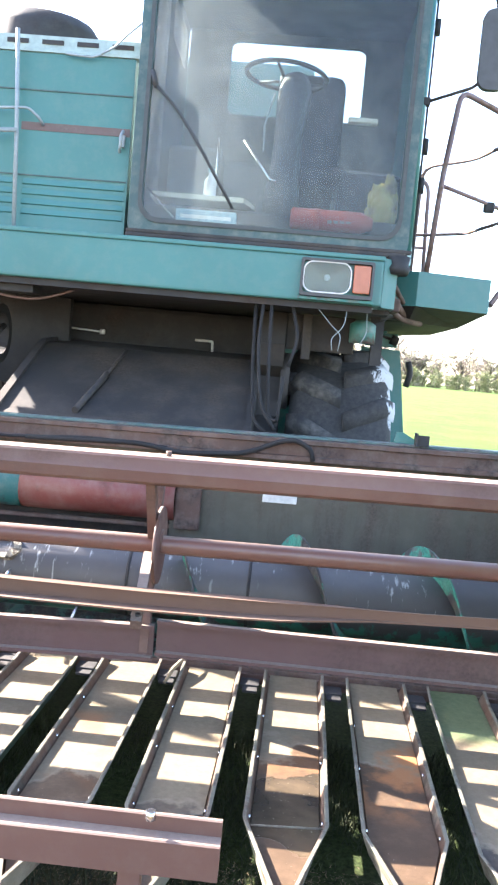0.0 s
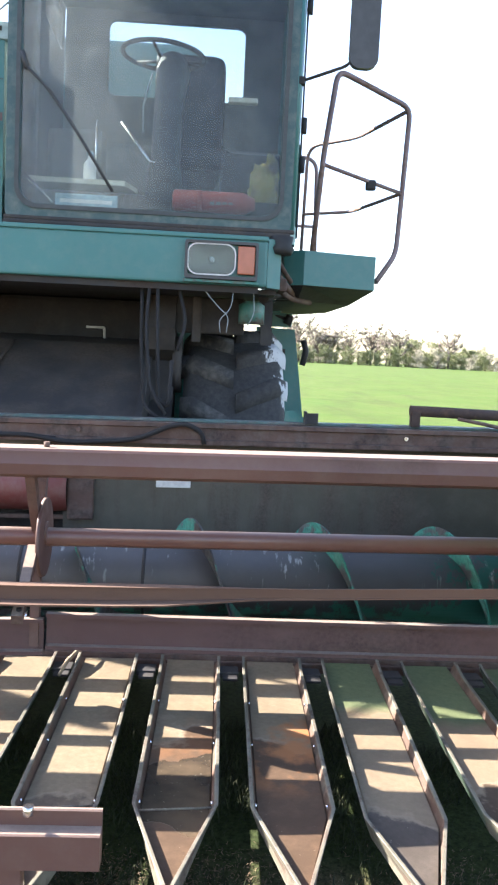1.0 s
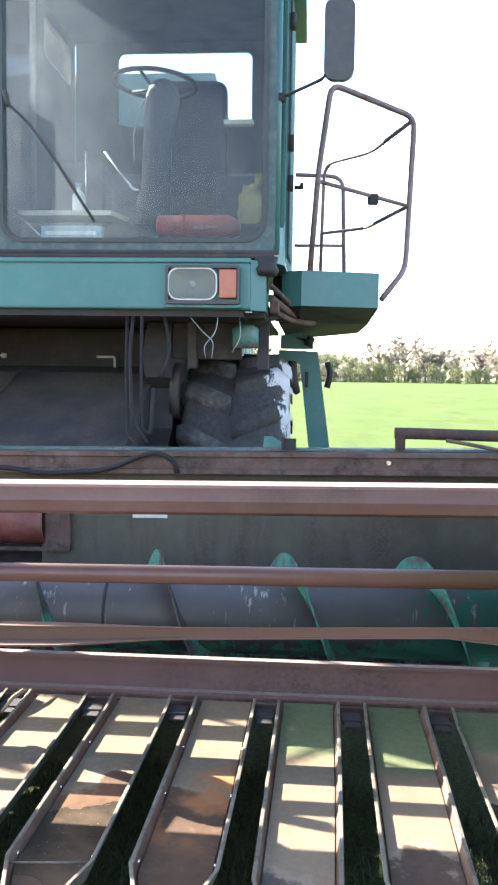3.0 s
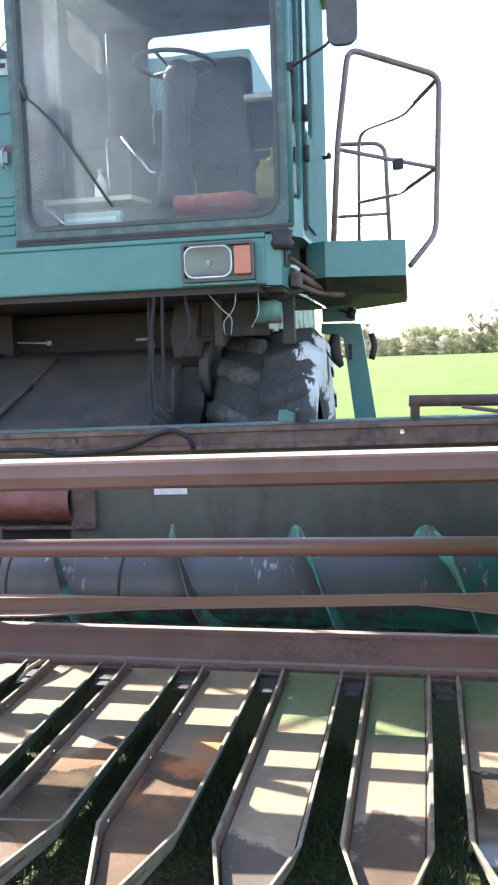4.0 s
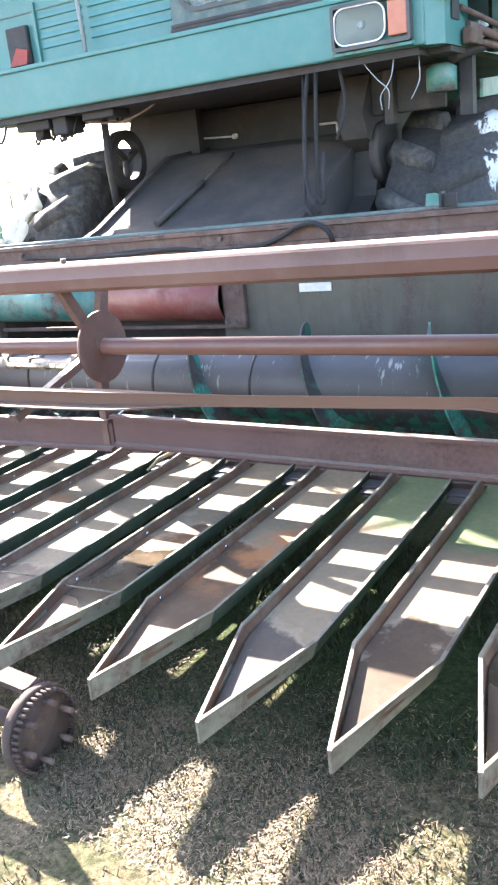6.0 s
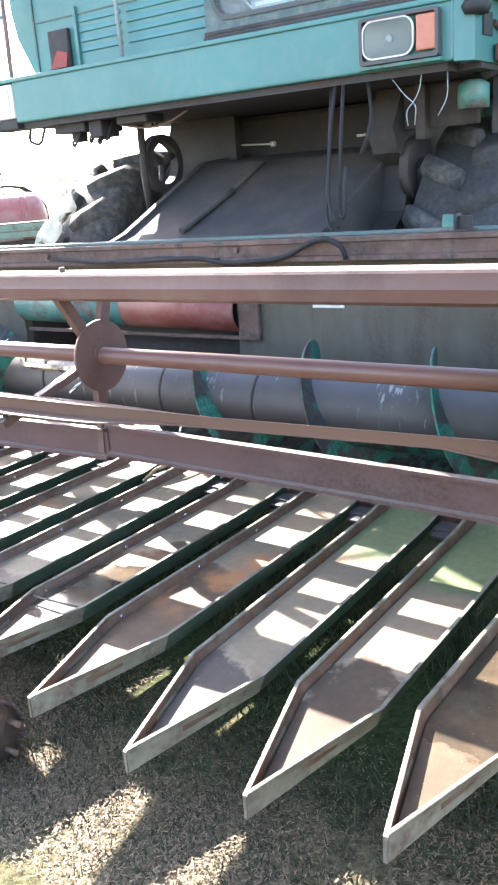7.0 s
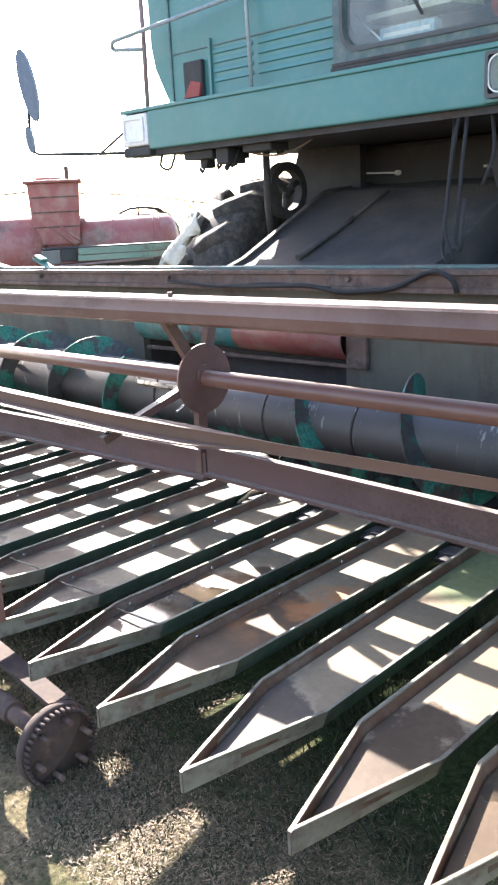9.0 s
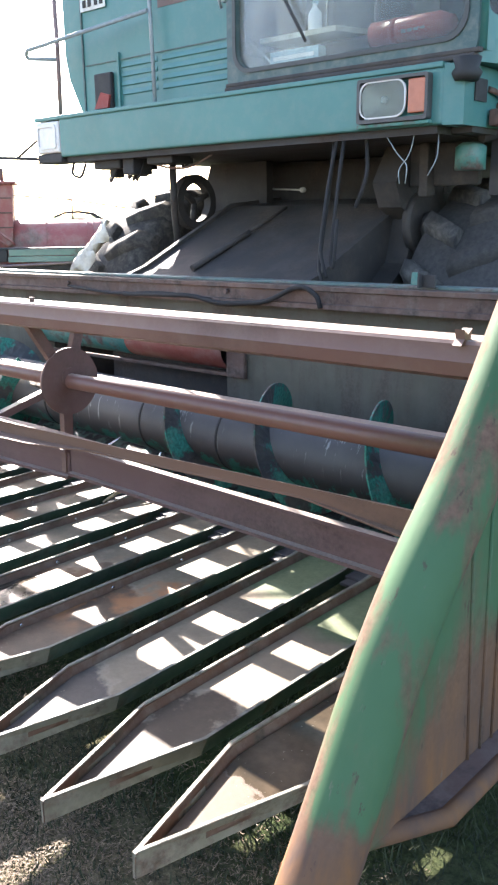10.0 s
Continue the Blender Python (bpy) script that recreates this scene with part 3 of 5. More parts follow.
part("lip_edge", box(-1.93, -0.36, 3.99, 4.01, 0.715, 0.735, 0.004), rusty, header)
part("lip_bracket", box(-0.40, -0.28, 3.955, 3.984, 0.72, 0.95, 0.01), rusty, header)

# pans
PITCH, N0, N1 = 0.308, -12, 4
PW = 0.113
FLARE = 0.020


def pan_outline(inset=0.0):
    """Half-width line of one pan from back to nose: y, centre, half width."""
    return [(3.25 if not inset else 3.30, 0.0, PW - inset), (2.70, -0.012, PW + 0.001 - inset), (2.22, -0.024, PW - inset), (1.85 + inset * 2.2, -0.029, 0.004)]


def top_z(y):
    return 0.305 + (y - 1.85) * 0.020


def pan_floor():
    bm = B()
    o = pan_outline(FLARE + 0.003)
    left = [bm.verts.new((c - h, y, top_z(y) - 0.027)) for y, c, h in o]
    right = [bm.verts.new((c + h, y, top_z(y) - 0.027)) for y, c, h in o]
    lo_l = [bm.verts.new((v.co.x, v.co.y, v.co.z - 0.006)) for v in left]
    lo_r = [bm.verts.new((v.co.x, v.co.y, v.co.z - 0.006)) for v in right]
    for i in range(3):
        bm.faces.new((left[i], left[i + 1], right[i + 1], right[i]))
        bm.faces.new((lo_l[i], lo_r[i], lo_r[i + 1], lo_l[i + 1]))
    bmesh.ops.recalc_face_normals(bm, faces=bm.faces[:])
    return bm


def pan_wall(side, nose):
    """One folded side of a pan, with a narrow rolled rim; the nose piece is the slanting front plate."""
    bm = B()
    o = pan_outline()
    seq = o[2:] if nose else [o[0], (3.14, -0.003, PW)] + o[1:3]
    th = 0.0075
    rows = []
    for y, c, h in seq:
        x = c + side * h
        zt = top_z(y) + (0.012 if y > 3.2 else 0.0)
        prof = [(0, -0.056), (0, -0.001), (-0.25, 0.0), (-1.3, 0.0), (-1.5, -0.003), (-1.0, -0.008), (-1.0, -0.056)]
        fl = FLARE if y > 1.9 else 0.0
        rows.append([bm.verts.new((x + side * (p * th + fl * q / 0.05), y - (0.003 if y < 1.9 and side < 0 else 0.0), zt + q)) for p, q in prof])
    for r0, r1 in zip(rows, rows[1:]):
        for i in range(7):
            bm.faces.new((r0[i], r0[(i + 1) % 7], r1[(i + 1) % 7], r1[i]))
    bm.faces.new(rows[0])
    bm.faces.new(rows[-1][::-1])
    bmesh.ops.recalc_face_normals(bm, faces=bm.faces[:])
    return bm


def side_mesh(s, k):
    me = mesh_of("nose_plate" if k else "pan_side", pan_wall(s, k), pan_green if not k else pan_rim)
    me.materials.append(pan_inner)
    me.materials.append(rim_cream)
    for p in me.polygons:
        # upward rim faces get a paler tone, painting the light they catch
        if p.normal.z > 0.6:
            p.material_index = 2
        elif p.normal.x * s < -0.3:
            p.material_index = 1
    return me


floor_me = {k: mesh_of("pan", pan_floor(), m) for k, m in [(None, pan_cream), *pan_kinds.items()]}
wall_me = {(s, k): side_mesh(s, k) for s in (-1, 1) for k in (0, 1)}
bracket_me = mesh_of("knife_bracket", add_box(add_box(B(), -0.035, 0.035, 3.09, 3.16, 0.325, 0.345, 0.004), -0.025, 0.03, 3.05, 3.10, 0.328, 0.338, 0.003), grime)
rod_me = mesh_of("cross_rod", tube([(-0.024 - PW + 0.012, 2.205, 0.300), (-0.024 + PW - 0.012, 2.215, 0.306)], 0.0028, 6), rim_cream)
rivet_me = mesh_of("rivet", add_disc(B(), (0, 0, 0), (1, 0, 0), 0.006, 0.006, 8), chrome)
rnd = random.Random(5)
PITCHED = {0: 0.6, 1: 0.3, 2: -1.2, 3: -0.1, 4: 1.9}
TURNED = {0: 0.0, 1: 0.1, 2: 0.1, 3: 0.7, 4: 0.3}
for i in range(N0, N1 + 1):
    pan = new("pan", floor_me.get(i, floor_me[None]))
    pan.parent, pan.matrix_parent_inverse = header, Matrix.Translation(-header.location)
    tilt = PITCHED.get(i, rnd.uniform(-0.6, 0.6))
    pan.matrix_basis = Matrix.Translation((0.191 + PITCH * i + rnd.uniform(-0.004, 0.004), 3.15, 0.33)) @ Matrix.Rotation(radians(-tilt), 4, "X") @ Matrix.Rotation(radians(TURNED.get(i, rnd.uniform(-0.4, 0.4))), 4, "Z") @ Matrix.Translation((0, -3.15, -0.33))
    tagged(pan, "pointed pan of cream sheet with " + ("a brown silted floor" if i in (-4, -2, 0, 1) else "old green paint at the back" if i > 1 else "a rain-stained nose"))
    for s in (-1, 1):
        for k in (0, 1):
            w = new("nose_plate" if k else "pan_side", wall_me[(s, k)])
            w.parent = pan
        if -5 < i < 2:
            for y in (2.26, 2.6, 2.9):
                rv = new("rivet", rivet_me)
                rv.parent = pan
                rv.location = (-0.024 * (3.19 - y) / 0.97 + s * (PW - 0.0165), y, top_z(y) - 0.02)
    if i <= 0:
        rod = new("cross_rod", rod_me)
        rod.parent = pan
    br = new("knife_bracket", bracket_me)
    br.parent, br.matrix_parent_inverse = header, Matrix.Translation(-header.location)
    br.location = (0.185 + PITCH * (i + 0.5), 0.06, -0.028)

stick = single("stick", tube([(-0.275, 3.08, 0.318), (-0.255, 3.14, 0.350), (-0.228, 3.24, 0.358), (-0.205, 3.31, 0.352)], [0.006, 0.008, 0.007, 0.004], 7), rag_brown, "dry broken stalk lying across the pan sides", "stalk")

# end divider, worn green
divider = thing("crop_divider", (1.82, 2.6, 0.0), "worn green sheet-metal crop divider at the header end", "crop divider")
edge = [(1.80, 1.70, 0.26), (1.80, 1.875, 0.49), (1.80, 2.09, 0.86), (1.803, 2.30, 1.08), (1.805, 2.49, 1.36), (1.81, 2.66, 1.56)]
part("rolled_edge", tube(fillet(edge, 0.15), 0.058, 14), green_scraped, divider, "rounded green edge with bare brown scrapes")
part("side_sheet", add_prism(B(), [(1.87, 0.452), (1.90, 0.50), (2.12, 0.84), (2.33, 1.05), (2.52, 1.32), (2.68, 1.50), (3.95, 1.18), (3.95, 0.452)], "x", 1.762, 1.775), green_worn, divider)
part("outer_sheet", add_prism(B(), [(1.90, 0.508), (2.10, 0.83), (2.31, 1.055), (2.50, 1.33), (2.68, 1.50), (3.9, 1.12), (3.9, 0.508)], "x", 1.812, 1.822), green_worn, divider, "inner panel with rust runs")
part("base_flange", add_prism(B(), [(1.745, 1.86), (1.79, 2.00), (1.86, 2.14), (1.86, 2.42), (1.86, 3.9), (1.745, 3.9)], "z", 0.482, 0.507), rusty, divider, "bent brown base flange")
part("flange_lip", tube([(1.745, 1.87, 0.495), (1.80, 2.02, 0.495), (1.868, 2.15, 0.495), (1.868, 3.9, 0.495)], 0.017, 8), green_worn, divider)
for y0, y1, zt in ((2.27, 2.30, 0.93), (2.33, 2.345, 1.0), (2.38, 2.39, 1.03)):
    part("pressed_rib", tube([(1.8225, y0, zt), (1.8225, y1, 0.47)], 0.004, 6), green_worn, divider)
part("nose_cap", tube([(1.80, 1.60, 0.16), (1.80, 1.70, 0.265), (1.80, 1.80, 0.393), (1.80, 1.86, 0.472)], [0.02, 0.055, 0.062, 0.0605], 14), rusty, divider, "brown rusted nose cap")

# auger
auger = thing("auger", (-1.0, 3.645, 0.0), "long steel auger with chipped teal flights", "auger")
AY, AZ, AR, FR = 3.645, 0.540, 0.155, 0.255
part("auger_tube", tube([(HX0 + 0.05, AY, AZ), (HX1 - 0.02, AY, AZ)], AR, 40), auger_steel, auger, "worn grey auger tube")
for x in (-0.52, -0.02, -1.28):
    part("seam_ring", tube([(x, AY, AZ), (x + 0.012, AY, AZ)], AR + 0.003, 40), grime, auger)


def helix(x0, x1, sign, phase):
    bm = B()
    n = int(abs(x1 - x0) / 0.53 * 40)
    rows = []
    for i in range(n + 1):
        x = x0 + (x1 - x0) * i / n
        a = phase + sign * 2 * math.pi * (x - x0) / 0.53
        d = Vector((0, -math.sin(a), math.cos(a)))
        r = FR + 0.004 * noise.noise((x * 9, 3, 1))
        rows.append([bm.verts.new(Vector((x + dx, AY, AZ)) + d * q) for dx, q in ((-0.004, AR - 0.005), (-0.004, r), (0.004, r), (0.004, AR - 0.005))])
    for r0, r1 in zip(rows, rows[1:]):
        for i in range(3):
            bm.faces.new((r0[i], r0[i + 1], r1[i + 1], r1[i])).smooth = False
    bmesh.ops.recalc_face_normals(bm, faces=bm.faces[:])
    return bm


part("auger_flight", helix(-0.295, HX1 - 0.03, 1, math.pi * 0.2), flight_paint, auger, "dull steel flight with chipped teal paint")
part("auger_flight", helix(-1.5, HX0 + 0.06, -1, math.pi * 0.2), flight_paint, auger, "dull steel flight with chipped teal paint")
bm = add_frame(B(), rounded(-0.24, 0.24, -0.055, 0.055, 0.05), rounded(-0.21, 0.21, -0.032, 0.032, 0.03), "y", -0.012, 0.014)
bm.transform(pose(-1.21, AY - AR * 0.72, AZ + AR * 0.70, -44, 0, 0))
for v in bm.verts:
    v.co += Vector((noise.noise(v.co * 40), noise.noise(v.co * 33), noise.noise(v.co * 37))) * 0.006
part("finger_hatch", bm, hatch_paint, auger, "pale dented hatch rim")
for k, x in enumerate((-1.2, -1.0, -0.72, -0.5)):
    part("finger", tube([(x, AY - 0.10 * math.sin(k * 2.1), AZ + 0.1 * math.cos(k)), (x, AY - 0.24 * math.sin(1 + k * .6), AZ + 0.24 * math.cos(1 + k * .6))], 0.007, 6), chrome, auger)

# reel
reel = thing("reel", (-1.0, 2.93, 0.0), "oxide-red reel with beam, centre pipe and slats", "reel")
RX0, RX1 = -3.65, 1.72
prof_a = [(2.800, 1.088), (2.776, 1.100), (2.768, 1.134), (2.774, 1.152), (2.775, 1.174), (2.781, 1.182), (2.865, 1.185), (2.875, 1.178), (2.955, 1.105), (2.95, 1.090), (2.81, 1.086)]
rb = part("reel_beam", add_prism(B(), prof_a, "x", RX0, RX1), reel_red, reel, "large oxide-red folded beam")
for p in rb.data.polygons:
    p.use_smooth = len(p.vertices) == 4
rb.data.set_sharp_from_angle(angle=radians(17))
part("centre_pipe", tube([(RX0, 2.985, 0.857), (RX1, 2.985, 0.857)], 0.031, 20), pipe_paint, reel, "brown centre pipe")
DX = -0.32
part("spider_disc", add_disc(B(), (DX, 2.985, 0.842), (1, 0, 0), 0.134, 0.012, 40), reel_red, reel, "round rusty spider disc")


def flat_bar(a, b, w, t):
    """A flat bar from a to b, thin along x."""
    a, b = Vector(a), Vector(b)
    d = (b - a).normalized()
    s = d.cross(Vector((1, 0, 0))).normalized() * w / 2
    bm = B()
    vs = []
    for p in (a, b):
        for q in (s, -s):
            for x in (-t / 2, t / 2):
                vs.append(bm.verts.new(p + q + Vector((x, 0, 0))))
    for f in ((0, 1, 3, 2), (4, 6, 7, 5), (0, 4, 5, 1), (2, 3, 7, 6), (0, 2, 6, 4), (1, 5, 7, 3)):
        bm.faces.new([vs[i] for i in f])
    bmesh.ops.recalc_face_normals(bm, faces=bm.faces[:])
    return bm


for a, b in (((DX - .022, 2.965, 0.88), (DX - .022, 2.83, 1.09)), ((DX - .022, 3.01, 0.90), (DX - .022, 3.07, 1.10)), ((DX - .022, 2.975, 0.80), (DX - .022, 2.965, 0.47))):
    part("spoke", flat_bar(a, b, 0.042, 0.030), reel_red, reel)
part("pipe_boss", tube([(DX - 0.02, 2.985, 0.857), (DX + 0.012, 2.985, 0.857)], 0.040, 20), reel_red, reel)
brace = B()
pa, pb = Vector((-0.345, 2.92, 0.818)), Vector((-0.300, 2.475, 0.716))
up = Vector((0.0, -0.34, 0.94)) * 0.014
th = Vector((0.016, 0.0, 0.0))
vs = [brace.verts.new(p + k * up + j * th) for p in (pa, pb) for k in (-1, 1) for j in (-1, 1)]
for f in ((0, 1, 3, 2), (4, 6, 7, 5), (0, 4, 5, 1), (2, 3, 7, 6), (0, 2, 6, 4), (1, 5, 7, 3)):
    brace.faces.new([vs[i] for i in f])
bmesh.ops.recalc_face_normals(brace, faces=brace.faces[:])
part("brace", brace, reel_red, reel)
for y, z in ((2.50, 0.722), (2.60, 0.745)):
    part("brace_bolt", add_disc(B(), (-0.300, y, z + 0.016), (0, -0.23, 0.97), 0.008, 0.010, 6), grime, reel)
part("rear_slat", add_box(box(RX0, RX1, 3.292, 3.405, 0.774, 0.782, 0.002), RX0, RX1, 3.292, 3.300, 0.752, 0.774, 0.002), reel_red, reel)
part("beam_bolt", add_disc(B(), (DX + 0.03, 2.82, 1.19), (0, 0, 1), 0.010, 0.02, 6), rusty, reel)
# lower slat: channel with flanges
prof_c = [(2.932, 0.466), (2.932, 0.478), (2.952, 0.481), (2.952, 0.574), (2.932, 0.578), (2.932, 0.590), (2.960, 0.590), (2.960, 0.466)]
part("lower_slat", add_prism(B(), prof_c, "x", DX + 0.02, RX1), beam_red, reel, "dull maroon channel slat")
bm = add_prism(B(), prof_c, "x", RX0, DX + 0.01)
for v in bm.verts:
    v.co.z -= 0.02 + 0.02 * (DX - v.co.x)
    v.co.y -= 0.03 * (DX - v.co.x)
part("lower_slat", bm, beam_red, reel, "dull maroon channel slat")


def twisted_angle():
    """A bent angle bar that turns about its length."""
    bm = B()
    rows = []
    for i in range(41):
        x = RX0 + (RX1 - RX0) * i / 40
        t = min(1, max(0, (x - 0.02) / 0.45))
        t = t * t * (3 - 2 * t)
        zt = 0.815 + 0.018 * max(0, x - 0.5)
        zb = 0.768 * (1 - t) + (0.781 + 0.022 * max(0, x - 0.5)) * t
        f = 0.050 * (1 - t) + 0.001
        g = 0.028 * (1 - t) + 0.005
        # the bar opens out again near its outer end
        u = min(1, max(0, (x - 1.18) / 0.4))
        zt, zb, f = zt - 0.008, zb - 0.008 - 0.045 * u, f + 0.03 * u
        yc = 2.512 + 0.06 * max(0.0, x + 0.32)
        loc = [(-f, zb), (-f, zb + 0.005), (0.0, zb + 0.006), (0.0, zt - 0.004), (-0.15 * f, zt - 0.003), (-0.15 * f, zt), (g, zt), (g, zt - 0.005), (0.005, zt - 0.006), (0.005, zb)]
        rows.append([bm.verts.new((x, yc + p, q)) for p, q in loc])
    for r0, r1 in zip(rows, rows[1:]):
        for k in range(10):
            bm.faces.new((r0[k], r0[(k + 1) % 10], r1[(k + 1) % 10], r1[k]))
    bm.faces.new(rows[0])
    bm.faces.new(rows[-1][::-1])
    bmesh.ops.recalc_face_normals(bm, faces=bm.faces[:])
    return bm


part("bent_slat", twisted_angle(), slat_brown, reel, "bent oxide-red angle slat")
for x in (1.50, -2.9):
    star = [(2.79 + (0.032 if k % 2 else 0.014) * math.sin(k * math.pi / 5), 1.182 + (0.032 if k % 2 else 0.014) * math.cos(k * math.pi / 5)) for k in range(10)]
    part("beam_clamp", add_prism(B(), star, "x", x - 0.012, x + 0.012), reel_red, reel)

# the header hangs a little lower at its far end
LEVEL = ("back_wall", "top_beam", "top_edge", "clip", "wall_tube", "brace_rod", "bolt", "hose", "cable", "hinge", "label_plate", "red_lip", "green_lip", "lip_edge", "lip_bracket", "reel_beam", "centre_pipe", "rear_slat", "beam_clamp", "beam_bolt")
for ob in list(header.children) + list(reel.children):
    if ob.name.split(".")[0] in LEVEL:
        for v in ob.data.vertices:
            v.co.z += 0.014 * (v.co.x + ob.matrix_parent_inverse.translation.x + ob.parent.location.x - 0.6)

# loose shaft with a toothed wheel, lying before the pans, and the red beam beside it
shaft = thing("toothed_wheel_shaft", (0.1, 1.83, 0.0), "rusty shaft with toothed wheel lying on the grass", "machine part")
part("axle", tube([(-0.55, 1.83, 0.14), (0.27, 1.83, 0.135)], 0.024, 12), rusty, shaft, "rusty axle")
part("sleeve", tube([(-0.5, 1.83, 0.14), (0.08, 1.83, 0.137)], 0.034, 14), rusty, shaft)
part("toothed_wheel", add_tube(B(), [(0.272, 1.83, 0.135), (0.28, 1.83, 0.135), (0.296, 1.83, 0.135), (0.302, 1.83, 0.135)], [0.108, 0.113, 0.113, 0.110], 48), old_rust, shaft, "rusty wheel rim")
tooth_me = mesh_of("tooth", tube([(0, 0, 0), (0.020, 0, 0), (0.026, 0, 0)], [0.0055, 0.0055, 0.003], 6), old_rust)
for k in range(40):
    a = 2 * math.pi * k / 40
    tooth = new("tooth", tooth_me)
    tooth.parent, tooth.matrix_parent_inverse = shaft, Matrix.Translation(-shaft.location)
    tooth.location = (0.300, 1.83 + 0.102 * math.sin(a), 0.135 + 0.102 * math.cos(a))
part("wheel_face", add_tube(B(), [(0.270, 1.83, 0.135), (0.303, 1.83, 0.135), (0.300, 1.83, 0.135), (0.282, 1.83, 0.135), (0.281, 1.83, 0.135), (0.300, 1.83, 0.135), (0.304, 1.83, 0.135)], [0.096, 0.096, 0.088, 0.076, 0.040, 0.034, 0.020], 40), old_rust, shaft, "deep dished rusty wheel face with hub")
for k in range(6):
    a = math.pi * k / 3 + 0.3
    c = (0.33, 1.83 + 0.074 * math.sin(a), 0.135 + 0.074 * math.cos(a))
    part("stud", tube([(c[0] - 0.046, c[1], c[2]), (c[0] + 0.010, c[1], c[2])], 0.008, 8), rusty, shaft)
# the strap's dark rust tone stands in for shade lying on it
part("flat_strap", add_prism(B(), [(-0.50, 1.925), (-0.50, 1.985), (0.24, 1.915), (0.22, 1.86)], "z", 0.195, 0.21), old_rust, shaft)
beam = thing("red_beam", (-0.7, 1.85, 0.0), "short oxide-red channel beam on posts before the pans", "beam")
prof_r = [(1.828, 0.385), (1.828, 0.461), (1.832, 0.464), (1.864, 0.466), (1.862, 0.500), (1.866, 0.503), (1.874, 0.502), (1.874, 0.385)]
part("channel", add_prism(B(), prof_r, "x", -1.6, 0.02), reel_red, beam)
for x in (-0.17, -1.3):
    part("post", box(x - 0.025, x + 0.025, 1.835, 1.87, 0.0, 0.386, 0.003), reel_red, beam)
part("bolt", add_disc(B(), (-0.135, 1.85, 0.507), (0, 0, 1), 0.012, 0.02, 6), chrome, beam)

# ---- combine harvester ----
combine = thing("combine_harvester", (-0.9, 5.4, 0.0), "teal combine harvester with offset cab, dirty and worn", "combine harvester")
beam_me = add_box(add_box(B(), -2.22, 0.49, 4.365, 4.50, 1.832, 2.06, 0.014, 3), -2.47, 0.49, 4.355, 4.50, 2.055, 2.078, 0.006)
front_beam = part("front_beam", beam_me, teal, combine, "teal front cross beam")
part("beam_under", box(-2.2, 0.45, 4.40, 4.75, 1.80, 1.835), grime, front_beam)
part("beam_end", add_prism(B(), [(0.49, 4.37), (0.56, 4.42), (0.56, 4.75), (0.49, 4.75)], "z", 1.83, 2.07), teal, front_beam)
part("end_bracket", add_tube(box(0.57, 0.615, 4.62, 4.80, 1.835, 1.905, 0.012), [(0.57, 4.70, 1.92), (0.68, 5.0, 1.855), (0.74, 5.15, 1.83)], 0.020, 8), rusty, front_beam, "rusty bracket")
part("link_rod", tube([(0.565, 4.62, 1.985), (0.64, 4.85, 1.93), (0.72, 5.04, 1.87)], 0.013, 8, 0.05), rusty, front_beam, "rusty link rod")
part("link_rod", tube([(0.56, 4.75, 1.865), (0.68, 4.98, 1.82), (0.80, 5.12, 1.815)], 0.016, 8, 0.05), rusty, front_beam, "rusty link rod")
# plates added to close the bright sky gap between cab and platform
part("rear_stay", add_box(add_box(B(), 0.565, 0.74, 5.06, 5.10, 1.84, 2.10, 0.01), 0.58, 0.66, 4.95, 5.06, 1.82, 1.93, 0.012), dusty_black, front_beam, "dark plates filling the gap behind the bracket")
part("end_plate", box(0.562, 0.568, 4.50, 4.60, 1.93, 2.02), grime, front_beam)
lamp_r = part("headlight", add_frame(B(), rounded(0.080, 0.440, 1.856, 2.040, 0.012), rounded(0.094, 0.428, 1.872, 2.027, 0.012), "y", 4.325, 4.372), fuse_dark, combine, "headlight in a dark bezel with amber indicator")
bm = B()
outline = [(x - 0.2115, z - 1.951) for x, z in rounded(0.098, 0.325, 1.88, 2.022, 0.045)]
rows = [[bm.verts.new((0.2115 + x * q, 4.340 + 0.022 * (1 - q * q), 1.951 + z * q)) for x, z in outline] for q in (1.0, 0.85, 0.65, 0.45, 0.25, 0.1)]
for r0, r1 in zip(rows, rows[1:]):
    for k in range(len(outline)):
        bm.faces.new((r0[k], r0[(k + 1) % len(outline)], r1[(k + 1) % len(outline)], r1[k])).smooth = True
bm.faces.new(rows[-1])
bmesh.ops.recalc_face_normals(bm, faces=bm.faces[:])
part("reflector", bm, lens_body, lamp_r, "dull silver reflector")
part("lens", add_prism(B(), rounded(0.098, 0.325, 1.88, 2.022, 0.045), "y", 4.331, 4.335), side_glass, lamp_r, "clear lamp lens")
part("bulb", add_tube(B(), [(0.2115, 4.356, 1.951), (0.2115, 4.343, 1.951), (0.2115, 4.340, 1.951)], [0.016, 0.016, 0.008], 12), lens_pale, lamp_r)
part("lens_rim", add_frame(B(), rounded(0.092, 0.331, 1.874, 2.028, 0.05), rounded(0.098, 0.325, 1.880, 2.022, 0.045), "y", 4.328, 4.337), lens_pale, lamp_r, "pale lens rim")
part("indicator", add_box(B(), 0.340, 0.425, 4.333, 4.36, 1.885, 2.022, 0.006), orange_lens, lamp_r, "amber indicator lens")
part("lamp_sill", box(0.075, 0.445, 4.335, 4.37, 1.838, 1.853, 0.003), teal_old, lamp_r)
lamp_l = part("headlight", add_box(B(), -2.47, -2.225, 4.36, 4.50, 1.86, 2.05, 0.015, 3), lens_pale, combine, "milky corner lamp")
